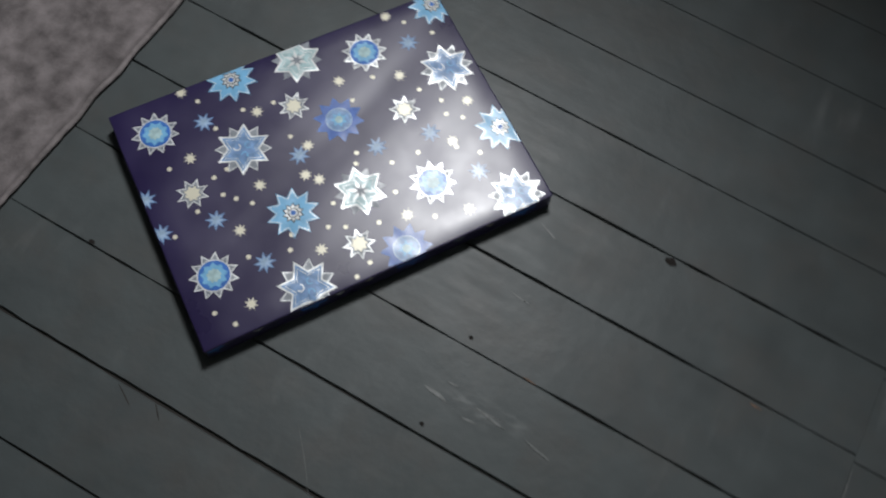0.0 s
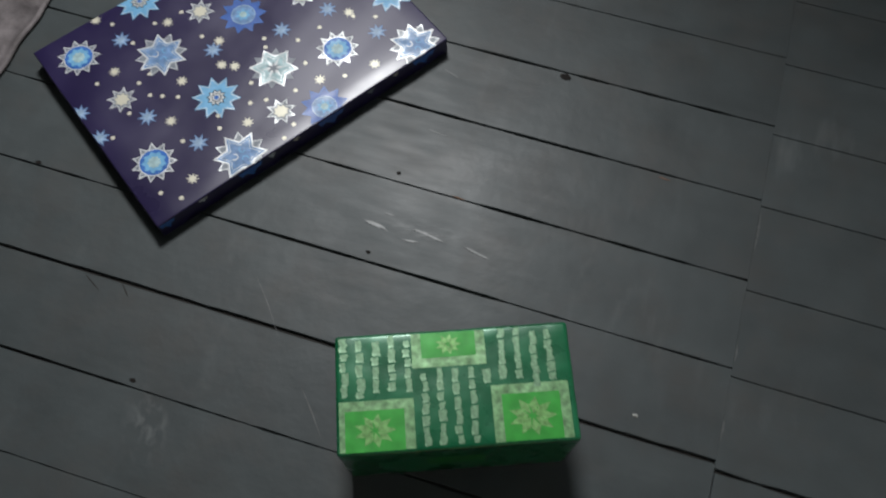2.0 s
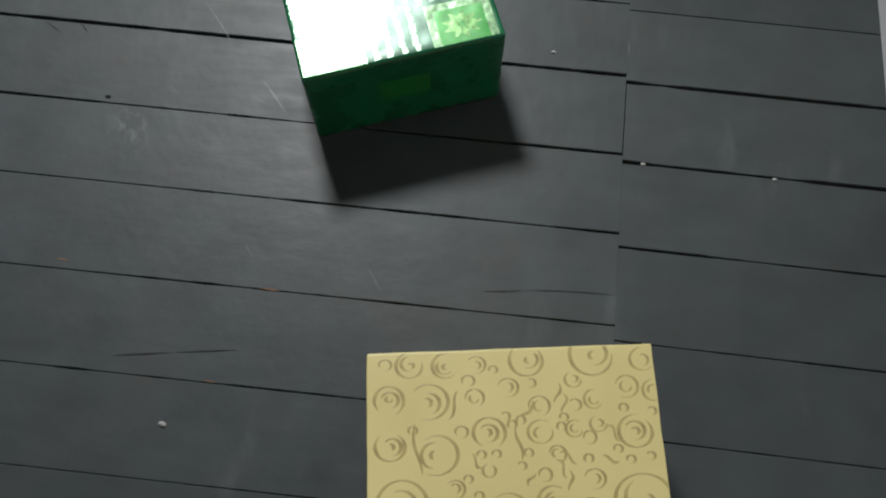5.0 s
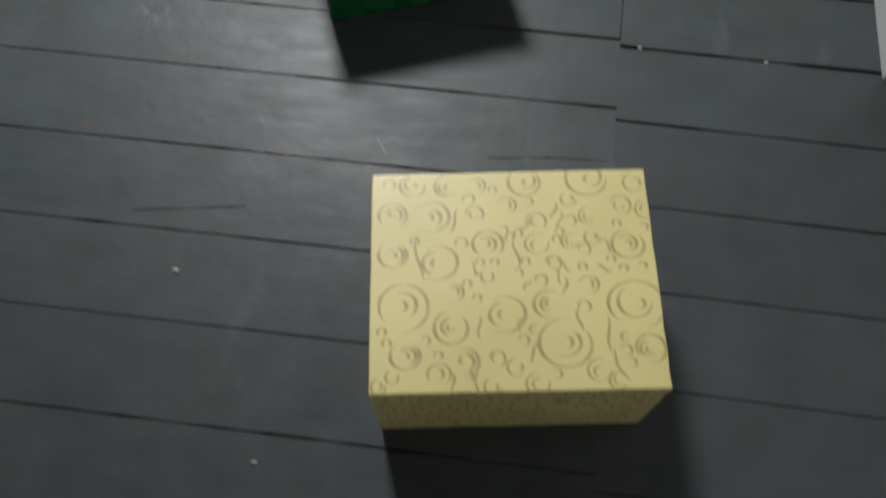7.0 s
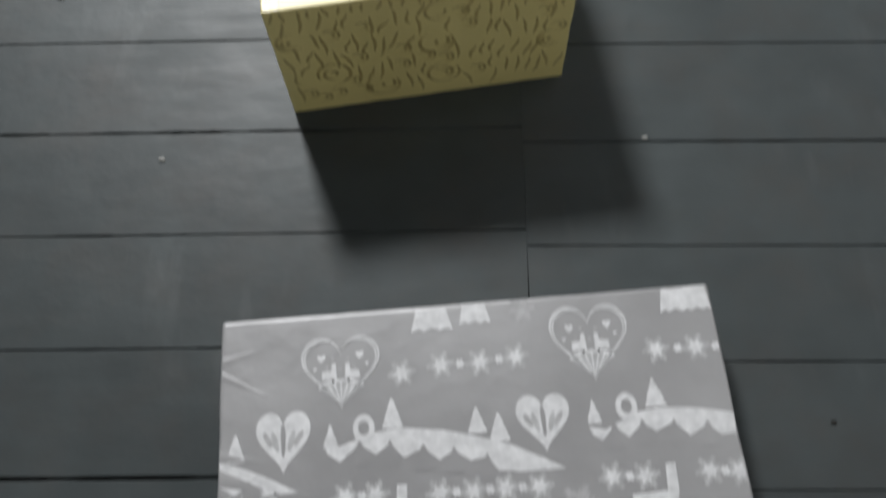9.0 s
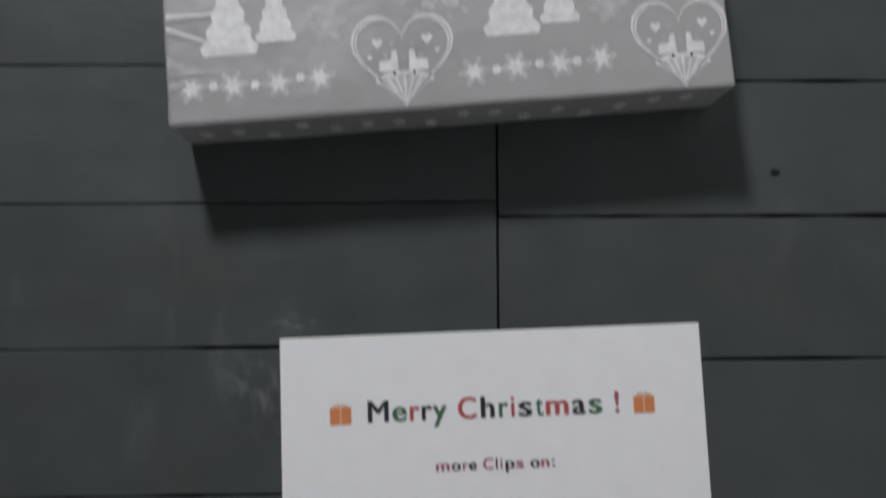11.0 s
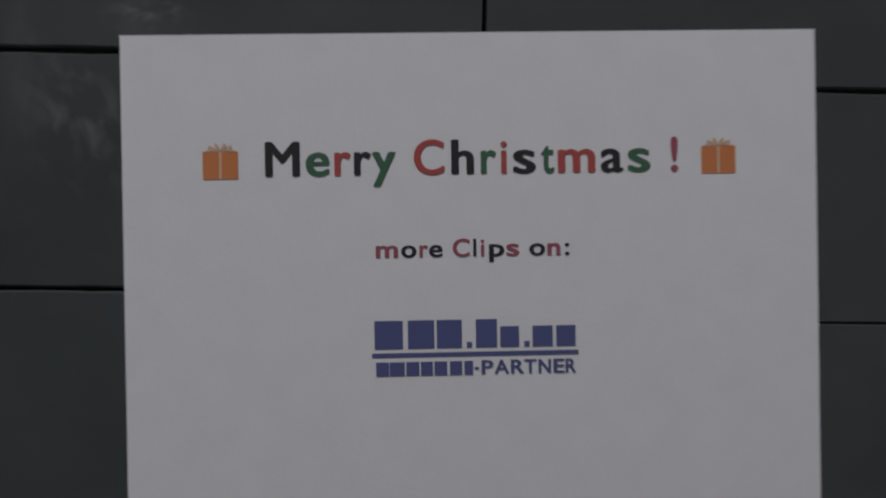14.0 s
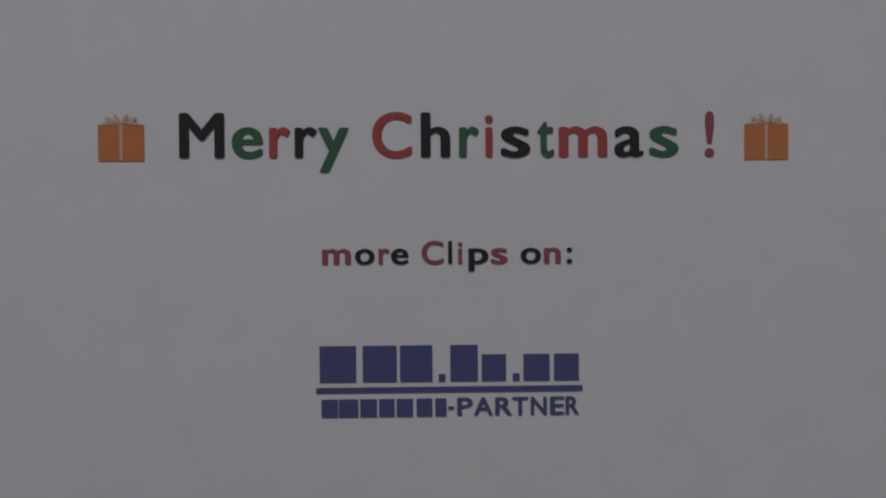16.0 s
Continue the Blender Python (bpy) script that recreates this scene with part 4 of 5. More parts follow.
for x, y, w, h in HEARTS:
    o = heart_pts(w, h)
    silver_print("printed_heart", (o, scaled(o, 0.88)), "mist", (x, y), 2)
    silver_print("printed_line_heart", (scaled(o, 0.985), scaled(o, 0.95)), "snow", (x, y), 3)
    silver_print("printed_line_heart", (scaled(o, 0.91), scaled(o, 0.885)), "snow", (x, y), 3)
    rim = [(w * 0.29 * math.cos(a), -h * 0.20 + h * 0.11 * math.sin(a)) for a in [math.pi * (k + 0.5) / 9 for k in range(9)]]
    silver_print("printed_fan", [(0, -h * 0.44)] + rim, "mist", (x, y))
    for k in range(1, 8):
        silver_print("printed_fan_rib", [(-0.0003, -h * 0.43), (0.0003, -h * 0.43), (rim[k][0] + 0.0009, rim[k][1]), (rim[k][0] - 0.0009, rim[k][1])], "snow", (x, y), 1 + k % 2)
    silver_print("printed_fan_edge", rim + [(px * 0.92, py - h * 0.035) for px, py in rim[::-1]], "snow", (x, y), 2)
    for s0 in (-1, 1):
        patch = [(0.05, -0.09), (0.24, -0.09), (0.23, 0.02), (0.12, 0.03), (0.11, 0.12), (0.06, 0.13)]
        silver_print("printed_patch", [(w * a * s0, h * b) for a, b in patch], "snow", (x, y), 1)
    for dx, dy, r in ((-0.24, 0.20, 0.042), (0.24, 0.22, 0.042), (-0.32, 0.06, 0.02), (0.33, 0.10, 0.02)):
        silver_print("printed_tiny_heart", [(px + w * dx, py + h * dy) for px, py in heart_pts(w * r * 2.6, h * r * 2.6, 14)], "snow", (x, y))
    for dx, dy in ((-0.10, 0.20), (0.09, 0.18), (0.0, 0.05), (-0.17, 0.08), (0.17, 0.06)):
        silver_print("printed_dot", [(px + w * dx, py + h * dy) for px, py in star_pts(6, w * 0.035, w * 0.018)], "veil", (x, y))
for x, y, w, h in SOLID_HEARTS:
    o = heart_pts(w, h)
    silver_print("printed_heart", o, "snow", (x, y))
    silver_print("printed_stem", [(-w * 0.025, -h * 0.22), (w * 0.025, -h * 0.22), (w * 0.05, h * 0.12), (w * 0.02, h * 0.28), (-w * 0.04, h * 0.28), (-w * 0.05, h * 0.1)], "bare", (x, y), 1)
    for s0 in (-1, 1):
        for ex, ey, ew, eh, lean in ((0.15, 0.02, 0.055, 0.17, 0.25), (0.28, 0.06, 0.06, 0.12, 0.5)):
            oval = [(s0 * (w * ex + px * w * ew + py * h * eh * lean), h * ey + py * h * eh) for px, py in disc_pts(1, 12)]
            silver_print("printed_leaf", oval, "mist" if ex < 0.2 else "veil", (x, y), 1)
for n, (x, y, w, h) in enumerate(TREES):
    if n < 11:
        silver_print("printed_tree", tree_pts(w * 0.9, h), "snow", (x, y), 1 + n % 3)
    else:
        low = [(-w / 2, -h / 2), (-w * 0.32, -h * 0.38), (-w * 0.2, -h / 2), (0, -h * 0.36), (w * 0.18, -h / 2), (w * 0.34, -h * 0.4), (w / 2, -h / 2), (w * 0.36, h / 2), (-w * 0.36, h / 2)]
        silver_print("printed_tree", low, "snow", (x, y), 1 + n % 3)
for x, y, w, h in BLOBS:
    bar_and_post = [(-0.5, -0.16), (0.30, -0.16), (0.42, 0.12), (0.44, 0.46), (0.24, 0.46), (0.20, 0.14), (-0.5, 0.12)]
    silver_print("printed_patch", [(px * w * 1.12, py * h * 1.1 + 0.002) for px, py in bar_and_post], "snow", (x, y), 4)
for x, y, w, h in ARCHES:
    o = [(px * w / 2, py * h / 2) for px, py in disc_pts(1, 18)]
    silver_print("printed_arch", (o, scaled(o, 0.5)), "snow", (x, y), 4)
for n, (x, y, w, _) in enumerate(FLAKES):
    if n == 0:
        nordic((x, y), w / 2, "mist")
    else:
        flake((x, y), w / 2 * 1.05, "veil")
        silver_print("printed_snowflake_core", star_pts(6, w * 0.2, w * 0.12), "mist", (x, y), 1)
for at in ROW_FLAKES:
    flake(at, 0.0108, "mist")
    silver_print("printed_snowflake_core", star_pts(6, 0.0066, 0.0036, 0.12), "snow", at, 1)
for at in ROW_DOTS:
    silver_print("printed_dot", star_pts(6, 0.0040, 0.0026), "snow", at, 3)
for pts in HILLS:
    silver_print("printed_hill", pts, "snow", (0, 0))
FIRS = [(0.0058, 0.0187), (-0.0179, 0.0252), (-0.04, 0.0287), (-0.064, 0.034), (-0.0862, 0.0352), (0.168, 0.0291), (0.1437, 0.0328), (0.1209, 0.0337), (0.1, 0.0326), (-0.1668, 0.0126)]
for n, (x, y) in enumerate(FIRS):
    silver_print("printed_fir", tree_pts(0.0095 + 0.002 * (n % 3), 0.019, 6), "bare", (x, y - 0.0065), 2)
cr = random.Random(8)
for k in range(11):
    y, ln, w = cr.uniform(-SY / 2 + 0.02, SY / 2 - 0.02), cr.uniform(0.012, 0.06), cr.uniform(0.003, 0.008)
    tilt = cr.uniform(-0.6, 0.3)
    bm = bmesh.new()
    rows = []
    for i in range(7):
        u = i / 6
        c = Vector((-SX / 2 + 0.002 + ln * u, y + tilt * ln * u))
        q = w * (1 - u) ** 0.7
        rows.append([bm.verts.new((c.x, c.y + d * q, SZ + z * (1 - u))) for d, z in ((-1, 0.00002), (-0.25, 0.0004), (0.3, 0.00035), (1, 0.00002))])
    for a, b in zip(rows, rows[1:]):
        for j in range(3):
            bm.faces.new((a[j], b[j], b[j + 1], a[j + 1]))
    part("wrap_crease", bm, M_SILVER, silver, "", None, True)
fr = random.Random(3)
for k in range(16):
    bm = flat([(px * 0.006, py * 0.011) for px, py in star_pts(7, 1, 0.6, fr.random())], 0, 0.0004)
    part("printed_fleck", bm, M_INK["snow"], silver, "", pose(-SX / 2 + 0.02 + 0.022 * k, -SY / 2, SZ * fr.uniform(0.3, 0.75), 90, 0, 0))

# ---- printed sheet ----
M_PAPER = mat("white_copy_paper", (0.78, 0.78, 0.80), 0.75, noise_scale=55, amount=0.02, bump=0.05, bump_scale=500)
M_TEXT = [mat("ink_black", (0.018, 0.018, 0.022), 0.7), mat("ink_green", (0.045, 0.135, 0.075), 0.7), mat("ink_red", (0.44, 0.075, 0.07), 0.7),
          mat("ink_mauve_red", (0.34, 0.085, 0.12), 0.7), mat("ink_blue", (0.085, 0.097, 0.25), 0.7)]
M_ORANGE = mat("ink_orange", (0.62, 0.215, 0.075), 0.7)
M_BOW = mat("ink_pale_bow", (0.66, 0.45, 0.33), 0.7)
paper = thing("paper_sheet", 0.003, 0.0045, 1.64, "white printed paper sheet lying flat on the floor", "paper sheet")


def sheet():
    bm = bmesh.new()
    nx, ny = 20, 14
    g = [[bm.verts.new((-0.1485 + 0.297 * i / nx, -0.105 + 0.21 * j / ny, 0.0008 + 0.0001 * noise.noise((i * 0.2, j * 0.2, 1)))) for j in range(ny + 1)] for i in range(nx + 1)]
    for i in range(nx):
        for j in range(ny):
            bm.faces.new((g[i][j], g[i + 1][j], g[i + 1][j + 1], g[i][j + 1]))
    ex = bmesh.ops.extrude_face_region(bm, geom=bm.faces[:])
    bmesh.ops.translate(bm, vec=(0, 0, -0.0005), verts=[v for v in ex["geom"] if isinstance(v, bmesh.types.BMVert)])
    bmesh.ops.recalc_face_normals(bm, faces=bm.faces[:])
    return part("sheet", bm, M_PAPER, paper)


sheet()
PZ = 0.0011


def glyph(ch):
    """The outline of a letter from the built-in font, thickened to a bold face, as triangles."""
    cu = bpy.data.curves.new("glyph", "FONT")
    cu.body, cu.size = ch, 1.0
    cu.dimensions, cu.fill_mode = "2D", "FRONT"
    ob = new("glyph", cu)
    bpy.context.view_layer.update()
    dg = bpy.context.evaluated_depsgraph_get()
    me = bpy.data.meshes.new_from_object(ob.evaluated_get(dg))
    bpy.data.objects.remove(ob)
    bpy.data.curves.remove(cu)
    return me


def bold(ch):
    """The letter laid over itself five times, a little apart, for heavier strokes."""
    me = glyph(ch)
    bm = bmesh.new()
    for n, (dx, dy) in enumerate(((0, 0), (0.027, 0), (-0.027, 0), (0, 0.010), (0, -0.010), (0.014, 0), (-0.014, 0))):
        old = len(bm.verts)
        bm.from_mesh(me)
        bm.verts.ensure_lookup_table()
        for v in bm.verts[old:]:
            v.co += Vector((dx, dy, 0))
            v.co.z = 0.00002 * n
    bm.to_mesh(me)
    bm.free()
    return me


CAP = max(v.co.y for v in bold("H").vertices) - min(v.co.y for v in bold("H").vertices)
LOW = min(v.co.y for v in bold("H").vertices)


def write(letters, top, base, size=1.0):
    k = (top - base) / CAP
    for ch, x0, x1, ink_no in letters:
        me = bold(ch)
        xs = [v.co.x for v in me.vertices]
        a, b = min(xs), max(xs)
        for v in me.vertices:
            v.co = (x0 + (v.co.x - a) / (b - a) * (x1 - x0), base + (v.co.y - LOW) * k, v.co.z)
        me.materials.clear()
        me.materials.append(M_TEXT[ink_no])
        place("letter", me, paper, "", pose(0, 0.0002, PZ))


def bar(x0, x1, y0, y1, material, name="printed_bar"):
    part(name, flat([(x0, y0), (x1, y0), (x1, y1), (x0, y1)], 0, 0), material, paper, "", pose(0, 0, PZ))


LINE_1 = [("M", -0.0884, -0.0737, 0), ("e", -0.0713, -0.0611, 1), ("r", -0.0591, -0.0521, 2), ("r", -0.0508, -0.0434, 0), ("y", -0.0432, -0.033, 1), ("C", -0.0254, -0.0123, 2), ("h", -0.0094, 0.0003, 0), ("r", 0.0032, 0.0099, 1), ("i", 0.0118, 0.0144, 2), ("s", 0.017, 0.0268, 0), ("t", 0.029, 0.0347, 1), ("m", 0.0362, 0.0524, 2), ("a", 0.0547, 0.0645, 0), ("s", 0.0664, 0.0762, 1), ("!", 0.085, 0.0882, 3)]
LINE_2 = [("m", -0.0422, -0.0327, 3), ("o", -0.0314, -0.0249, 0), ("r", -0.0236, -0.0199, 3), ("e", -0.0195, -0.0137, 0), ("C", -0.0094, -0.0021, 3), ("l", -0.0006, 0.0007, 0), ("i", 0.0026, 0.0041, 3), ("p", 0.0061, 0.0127, 0), ("s", 0.0135, 0.0191, 3), ("o", 0.0234, 0.0302, 0), ("n", 0.0311, 0.0368, 3), (":", 0.0387, 0.0406, 0)]
LINE_3 = [("-", -0.0009, 0.001, 4), ("P", 0.0021, 0.0072, 4), ("A", 0.0076, 0.014, 4), ("R", 0.0147, 0.0204, 4), ("T", 0.0204, 0.0257, 4), ("N", 0.0266, 0.0319, 4), ("E", 0.033, 0.0378, 4), ("R", 0.0382, 0.0427, 4)]
write(LINE_1, 0.0591, 0.0443)
write(LINE_2, 0.0167, 0.0091)
write(LINE_3[1:], -0.0353, -0.0413)
bar(LINE_3[0][1], LINE_3[0][2], -0.0391, -0.0380, M_TEXT[4])
BARS = [(-0.0433, -0.0313, 1), (-0.0291, -0.0179, 1), (-0.0168, -0.0061, 1), (-0.004, -0.0018, 0), (-0.0001, 0.009, 1), (0.0103, 0.0184, 2), (0.0206, 0.0229, 0), (0.0242, 0.0329, 2), (0.0344, 0.0427, 2)]
for a, b, kind in BARS:
    bar(a, b, -0.0297, (-0.0272, -0.0176, -0.0208)[kind], M_TEXT[4])
for a, b in [(-0.0428, -0.0374), (-0.0371, -0.0307), (-0.03, -0.0245), (-0.0238, -0.0187), (-0.018, -0.0126), (-0.0114, -0.0062), (-0.0052, -0.0015)]:
    bar(a, b, -0.0413, -0.0353, M_TEXT[4])
bar(-0.0445, 0.0439, -0.0333, -0.0314, M_TEXT[4], "printed_line")


def printed_gift(cx, cy):
    w, h = 0.0148, 0.0118
    y0 = cy - 0.0062
    for s in (-1, 1):
        bar(cx + s * w / 2, cx + s * 0.0005, y0, y0 + h, M_ORANGE, "printed_parcel_half")
    bar(cx - 0.0005, cx + 0.0005, y0, y0 + h, M_BOW, "printed_ribbon")
    for n, (dx, dy, a, b, t) in enumerate(((-0.0012, 0.0018, 0.0019, 0.0007, -1.0), (0.0012, 0.0018, 0.0019, 0.0007, 1.0), (-0.0033, 0.0013, 0.0020, 0.0007, -0.5),
                                           (0.0033, 0.0013, 0.0020, 0.0007, 0.5), (-0.0045, 0.0003, 0.0017, 0.0005, 0.1), (0.0045, 0.0003, 0.0017, 0.0005, -0.1))):
        c, q = math.cos(t), math.sin(t)
        loop = [(cx + dx + x * a * c - y * b * q, y0 + h + dy + x * a * q + y * b * c) for x, y in disc_pts(1.0, 14)]
        part("printed_bow", flat(loop, 0, 0), M_BOW, paper, "", pose(0, 0, PZ + 0.00003 * n + 0.00003))


printed_gift(-0.1072, 0.0499)
printed_gift(0.1057, 0.0496)

# ---- floor boards, joints, knots and crumbs ----
LEFT = [2.09, 1.982, 1.879, 1.773, 1.667, 1.561, 1.454, 1.350, 1.2435, 1.144, 1.0365, 0.929, 0.825, 0.721, 0.616, 0.512, 0.407, 0.304, 0.202, 0.099, -0.002, -0.105]
RIGHT = [2.087, 1.974, 1.869, 1.761, 1.659, 1.549, 1.445, 1.341, 1.234, 1.128, 1.020, 0.919, 0.814, 0.705, 0.601, 0.497, 0.395, 0.292, 0.191, 0.088, -0.013, -0.115]
for lines in (LEFT, RIGHT):
    while lines[0] < Y1:
        lines.insert(0, lines[0] + 0.105)
    while lines[-1] > Y0:
        lines.append(lines[-1] - 0.1035)
br = random.Random(21)


def seam_x(y):
    return 0.0055 + 0.0095 * max(0.0, min(1.7, y - 0.1))


def left_slope(y):
    return -0.018 * max(0.0, min(1.0, (y - 1.0) / 0.6))


def right_slope(y):
    return -0.003 - 0.011 * max(0.0, min(1.0, (y - 0.3) / 0.3))


def seam_gap(y):
    return 0.0010 if y < 0.59 or 1.243 < y < 1.342 else 0.00007


def opening(x, y, base):
    """Half the gap along the joint at y: open stretches between stretches that paint has bridged."""
    n = 0.8 * noise.noise((x * 9.0, y * 31.0, 0.3)) + 0.7 * noise.noise((x * 26.0, y * 17.0, 4.1))
    lean = {BOLD: 1.1, WIDE: 0.75, MID: 0.42, FINE: 0.25}.get(base, 0.25)
    if y > 1.4 and x > -0.25:
        lean -= 0.45 * min(1.0, (x + 0.25) / 0.22)
    if x < -0.45:
        lean -= 0.3 * min(1.0, (-0.45 - x) / 0.2)
    return base * max(0.06, min(1.15, lean + 1.25 * n)) + 0.00028 * noise.noise((x * 120, y * 13, 9))


def plank(x0, x1, y0, y1, slope, gaps, seam_left, seam_right, lift):
    """One board: bevelled top edges that wander a little, so that the gap beside it varies."""
    xs = [x0, -2.0, -1.4] + [-1.02 + 0.0071 * i for i in range(143)] + [x1] if seam_left else [x0] + [0.027 + (x1 - 0.027) * i / 48 for i in range(49)]
    bm = bmesh.new()
    rows = []
    for i, x in enumerate(xs):
        a = y0 + slope(y0) * x + max(0.00004, opening(x, y0, gaps[0]))
        b = y1 + slope(y1) * x - max(0.00004, opening(x, y1, gaps[1]))
        xa, xb = x, x
        if i == len(xs) - 1 and seam_left:
            xa, xb = seam_x(a) - seam_gap(a), seam_x(b) - seam_gap(b)
        if i == 0 and seam_right:
            xa, xb = seam_x(a) + seam_gap(a), seam_x(b) + seam_gap(b)
        e = 0.0009
        rows.append([bm.verts.new(c) for c in ((xa, a, -0.0065), (xa, a, lift - 0.0014), (xa, a + e, lift), (xb, b - e, lift), (xb, b, lift - 0.0014), (xb, b, -0.0065))])
    for p, q in zip(rows, rows[1:]):
        for k in range(5):
            bm.faces.new((p[k], q[k], q[k + 1], p[k + 1]))
    bm.faces.new(rows[0])
    bm.faces.new(rows[-1][::-1])
    bmesh.ops.recalc_face_normals(bm, faces=bm.faces[:])
    part("plank", bm, M_FLOOR, floor, "", floor.matrix_basis.inverted())


BOLD, WIDE, MID, FINE = 0.0018, 0.0013, 0.0011, 0.0006
LEFT_GAPS = {1.879: MID, 1.773: WIDE, 1.667: WIDE, 1.561: WIDE, 1.454: WIDE, 1.35: BOLD, 1.2435: WIDE, 1.144: MID, 1.0365: MID, 0.929: MID, 0.825: FINE,
             0.721: MID, 0.616: FINE, 0.512: FINE, 0.407: WIDE, 0.304: FINE, 0.202: FINE, 0.099: MID, -0.002: MID, -0.105: MID}
RIGHT_GAPS = {1.341: BOLD, 1.234: BOLD, 1.128: MID, 0.705: MID, 0.497: MID, 0.292: MID, 0.191: WIDE, 0.088: MID, -0.013: MID, -0.115: MID}


for lines, x0, x1, left in ((LEFT, X0, 0.0, True), (RIGHT, 0.0, X1 - 0.003, False)):
    gaps = [(LEFT_GAPS if left else RIGHT_GAPS).get(round(v, 4), FINE) for v in lines]
    for k in range(len(lines) - 1):
        slope = left_slope if left else right_slope
        plank(x0, x1, lines[k + 1], lines[k], slope, (gaps[k + 1], gaps[k]), left, not left, br.uniform(-0.0003, 0.0))


def dab(name, x, y, r, material, label, squash=0.7):
    bm = bmesh.new()
    rn = random.Random(int(abs(x * 1e4) + abs(y * 1e3)))
    mid = bm.verts.new((0, 0, 0.0005))
    rim = [bm.verts.new((r * rn.uniform(0.7, 1.1) * math.cos(a), r * squash * rn.uniform(0.7, 1.1) * math.sin(a), 0.0004)) for a in [2 * math.pi * k / 9 for k in range(9)]]
    for k in range(9):
        bm.faces.new((mid, rim[k], rim[(k + 1) % 9]))
    return part(name, bm, material, floor, label, floor.matrix_basis.inverted() @ pose(x, y, 0))


for x, y, r in ((-0.242, 1.7706, 0.0075), (-0.402, 1.579, 0.0032), (-0.404, 1.471, 0.0032), (-0.825, 1.469, 0.004), (-0.6, 1.2555, 0.004), (0.210, 0.2225, 0.004), (-0.290, -0.017, 0.003), (-0.276, -0.030, 0.002), (0.245, 0.445, 0.003)):
    dab("knot", x, y, r, M_KNOT, "dark round knot in the plank")
for x, y, r in ((-0.072, 1.3734, 0.003), (0.04, 1.2327, 0.003), (0.191, 1.229, 0.003), (-0.449, 0.8816, 0.0042), (-0.321, 0.692, 0.003), (0.123, 0.7067, 0.003)):
    bm = bmesh.new()
    bmesh.ops.create_icosphere(bm, subdivisions=1, radius=r)
    for v in bm.verts:
        v.co = Vector((v.co.x * 1.2, v.co.y * 0.7, v.co.z * 0.35)) * (1 + 0.3 * noise.noise((v.co.x * 400 + x, v.co.y * 400, v.co.z * 400)))
    low = min(v.co.z for v in bm.verts)
    tagged(part("crumb", bm, M_SPECK, None, "", pose(x, y, -low - 0.0003, 0, 0, 40 * x)), "small pale crumb lying on the grey planks", "crumb", "crumbs on the floor")


def stroke(name, x0, y0, x1, y1, w, material, label, z=0.0002):
    """A thin tapered mark with a slight bend, on the top of the boards."""
    bm = bmesh.new()
    d = Vector((x1 - x0, y1 - y0))
    nrm = Vector((-d.y, d.x)).normalized()
    rn = random.Random(int(abs(x0 * 7919 + y1 * 104729) * 100))
    bend = rn.uniform(-0.025, 0.025) * d.length
    top, low = [], []
    for i in range(8):
        u = i / 7
        c = Vector((x0, y0)) + d * u + nrm * bend * math.sin(math.pi * u)
        h = w / 2 * (0.15 + math.sin(math.pi * u)) * rn.uniform(0.6, 1.1)
        top.append(bm.verts.new((*(c + nrm * h), z)))
        low.append(bm.verts.new((*(c - nrm * h), z)))
    for i in range(7):
        bm.faces.new((low[i], low[i + 1], top[i + 1], top[i]))
    return part(name, bm, material, floor, label, floor.matrix_basis.inverted())


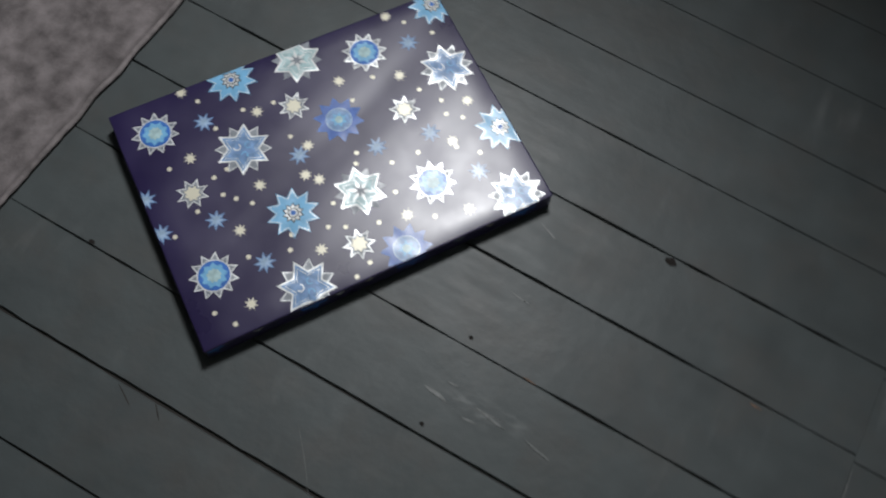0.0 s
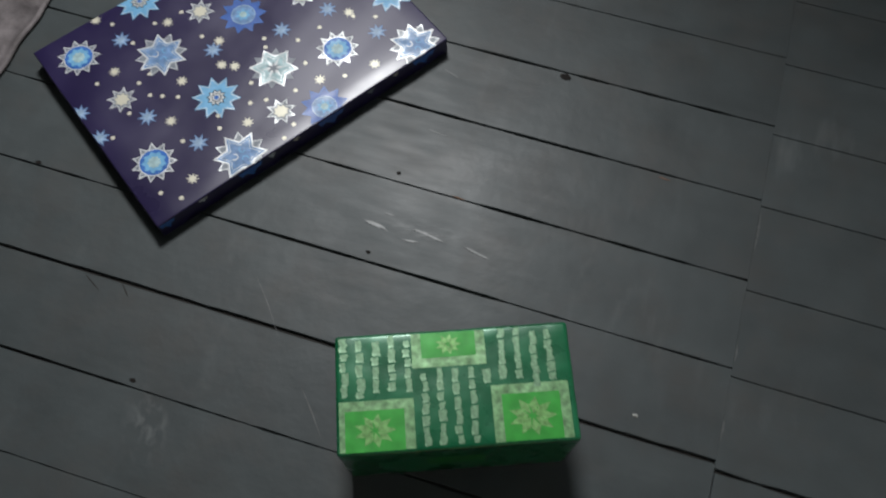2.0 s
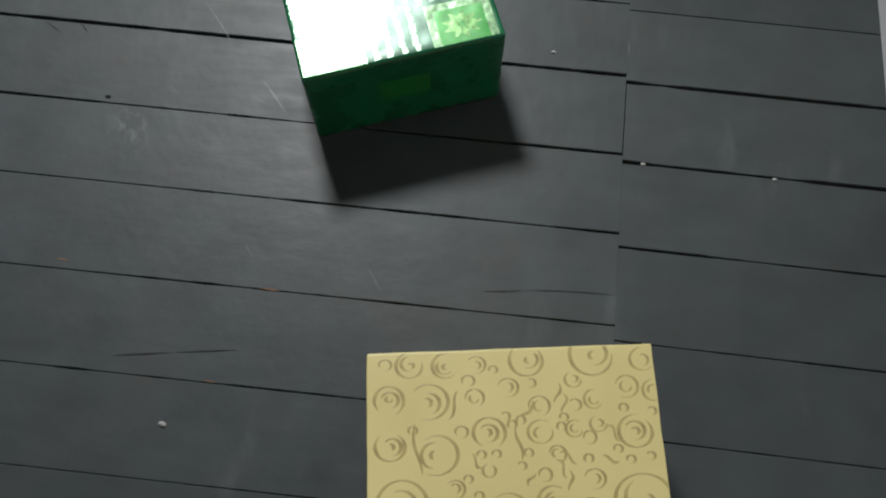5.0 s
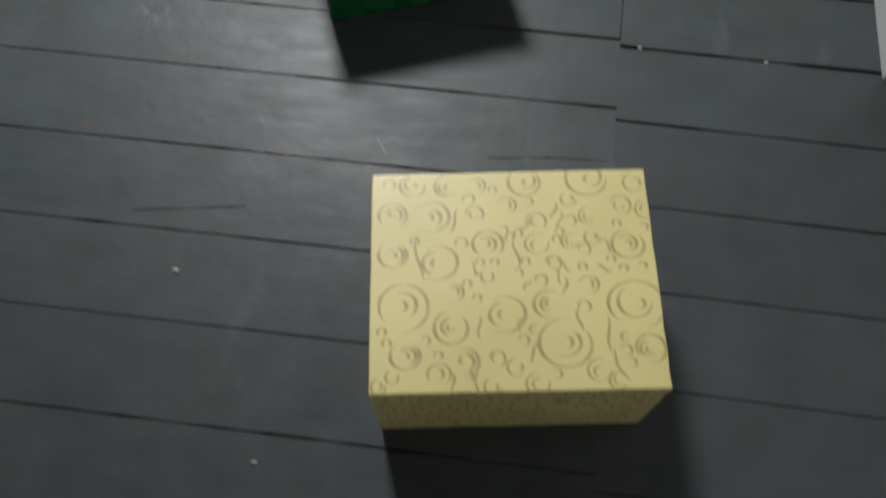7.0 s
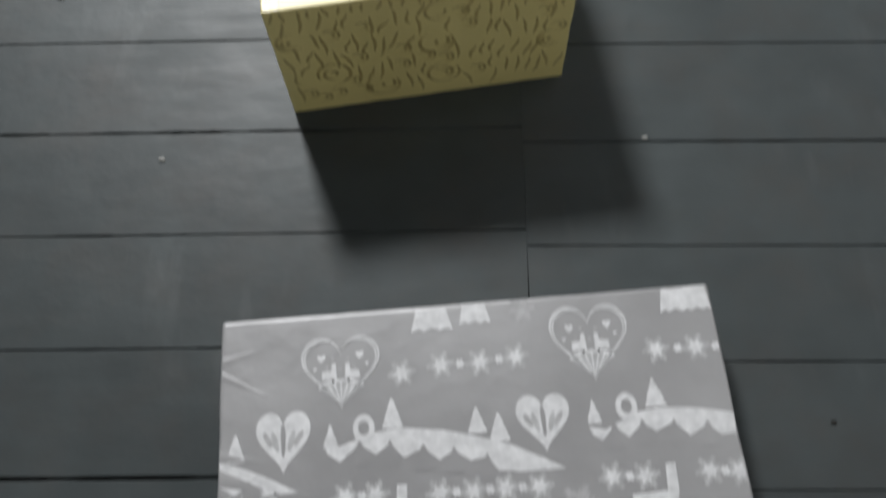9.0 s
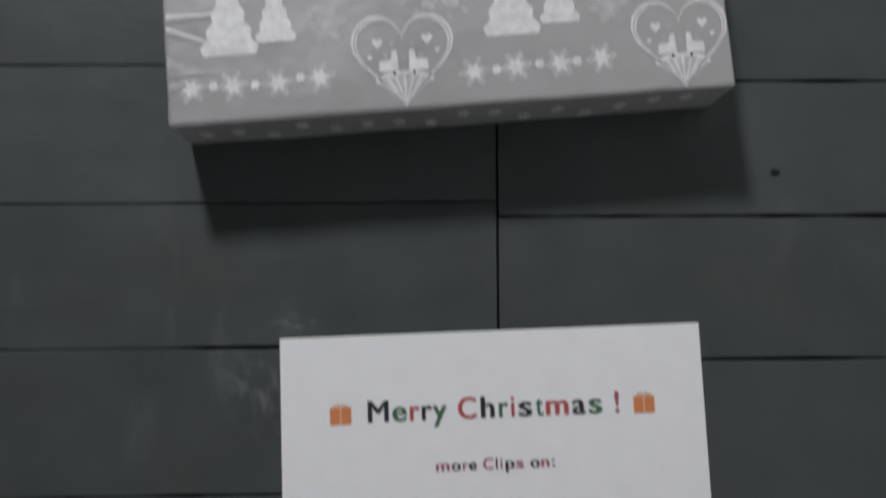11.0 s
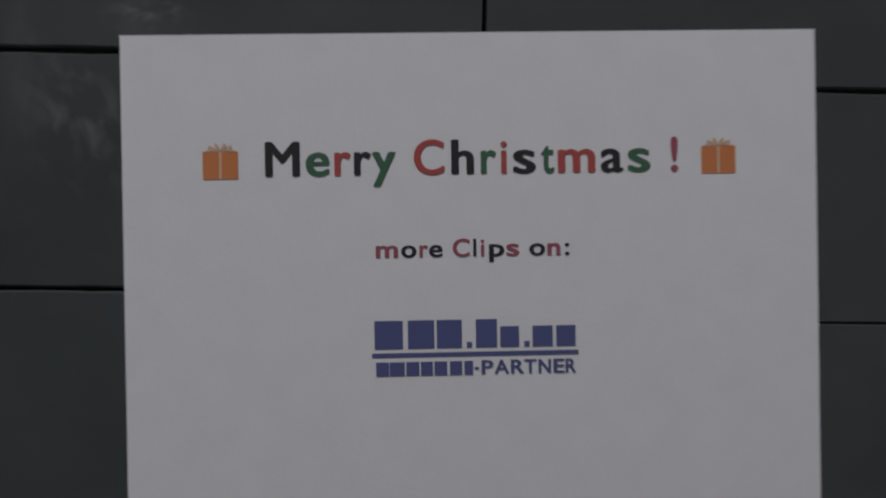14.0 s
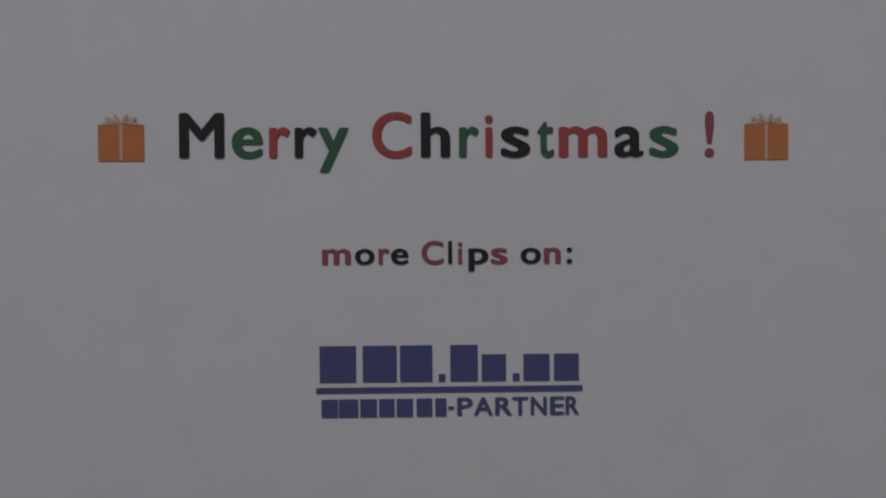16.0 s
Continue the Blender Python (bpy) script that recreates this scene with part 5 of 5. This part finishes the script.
M_CHIP = mat("bare_wood_chip", (0.15, 0.085, 0.055), 0.8, noise_scale=200, amount=0.4)
for x, y, ln in ((-0.364, 1.0372, 0.012), (-0.324, 1.5672, 0.008), (-0.095, 1.6622, 0.007), (-0.60, 1.0472, 0.008), (-0.41, 0.9305, 0.007)):
    stroke("paint_chip", x - ln, y + 0.0008, x + ln, y - 0.0003, 0.0022, M_CHIP, "brown chip of bare wood at the joint", 0.00025)


M_SCUFF_RIDGE = mat("pale_scuff_and_lit_ridge", (0.088, 0.093, 0.093), 0.45, noise_scale=300, amount=0.5)
SCUFFS = [(-0.517, 1.407, -0.465, 1.343), (-0.422, 1.3, -0.384, 1.256),
          (-0.402, 1.506, -0.39, 1.502), (-0.373, 1.51, -0.323, 1.515), (-0.402, 1.524, -0.388, 1.524), (-0.394, 1.739, -0.369, 1.729),
          (-0.388, 1.648, -0.361, 1.645), (-0.26, 1.074, -0.239, 1.043), (-0.401, 1.089, -0.386, 1.067)]
for n, (a, b, c, d) in enumerate(SCUFFS):
    stroke("scuff", a, b, c, d, (0.0010, 0.0016, 0.0012)[n % 3], M_SCUFF_RIDGE, "pale scuff in the grey paint", 0.00015 + 0.00001 * n)
M_WORN = mat("worn_pale_paint", (0.096, 0.102, 0.102), 0.42, noise_scale=260, amount=0.4)
for n, (a, b, c, d, w) in enumerate(((-0.421, 1.508, -0.394, 1.505, 0.005), (-0.362, 1.514, -0.325, 1.508, 0.0034), (-0.30, 1.509, -0.268, 1.502, 0.0030), (-0.372, 1.497, -0.352, 1.499, 0.0022))):
    stroke("worn_patch", a, b, c, d, w, M_WORN, "pale patch where the grey paint is rubbed", 0.0003 + 0.00002 * n)
for a, b, c, d in ((-0.519, 0.947, -0.456, 0.957), (-0.456, 0.957, -0.387, 0.967), (-0.13, 1.06, -0.085, 1.066), (-0.085, 1.066, 0.012, 1.071),
                   (-0.705, 1.353, -0.681, 1.339), (-0.661, 1.356, -0.646, 1.341)):
    stroke("crack", a, b, c, d, 0.0016, M_GAP, "dark hairline crack in the plank")
# paint ridges at the seam; the pale colour stands for their highlight
for y0, y1 in ((1.600, 1.652), (1.372, 1.400), (1.462, 1.482)):
    stroke("lit_paint_ridge", seam_x(y0) + 0.001, y0, seam_x(y1) + 0.001, y1, 0.0024, M_SCUFF_RIDGE, "ridge of paint along the seam, its highlight painted pale", 0.0003)
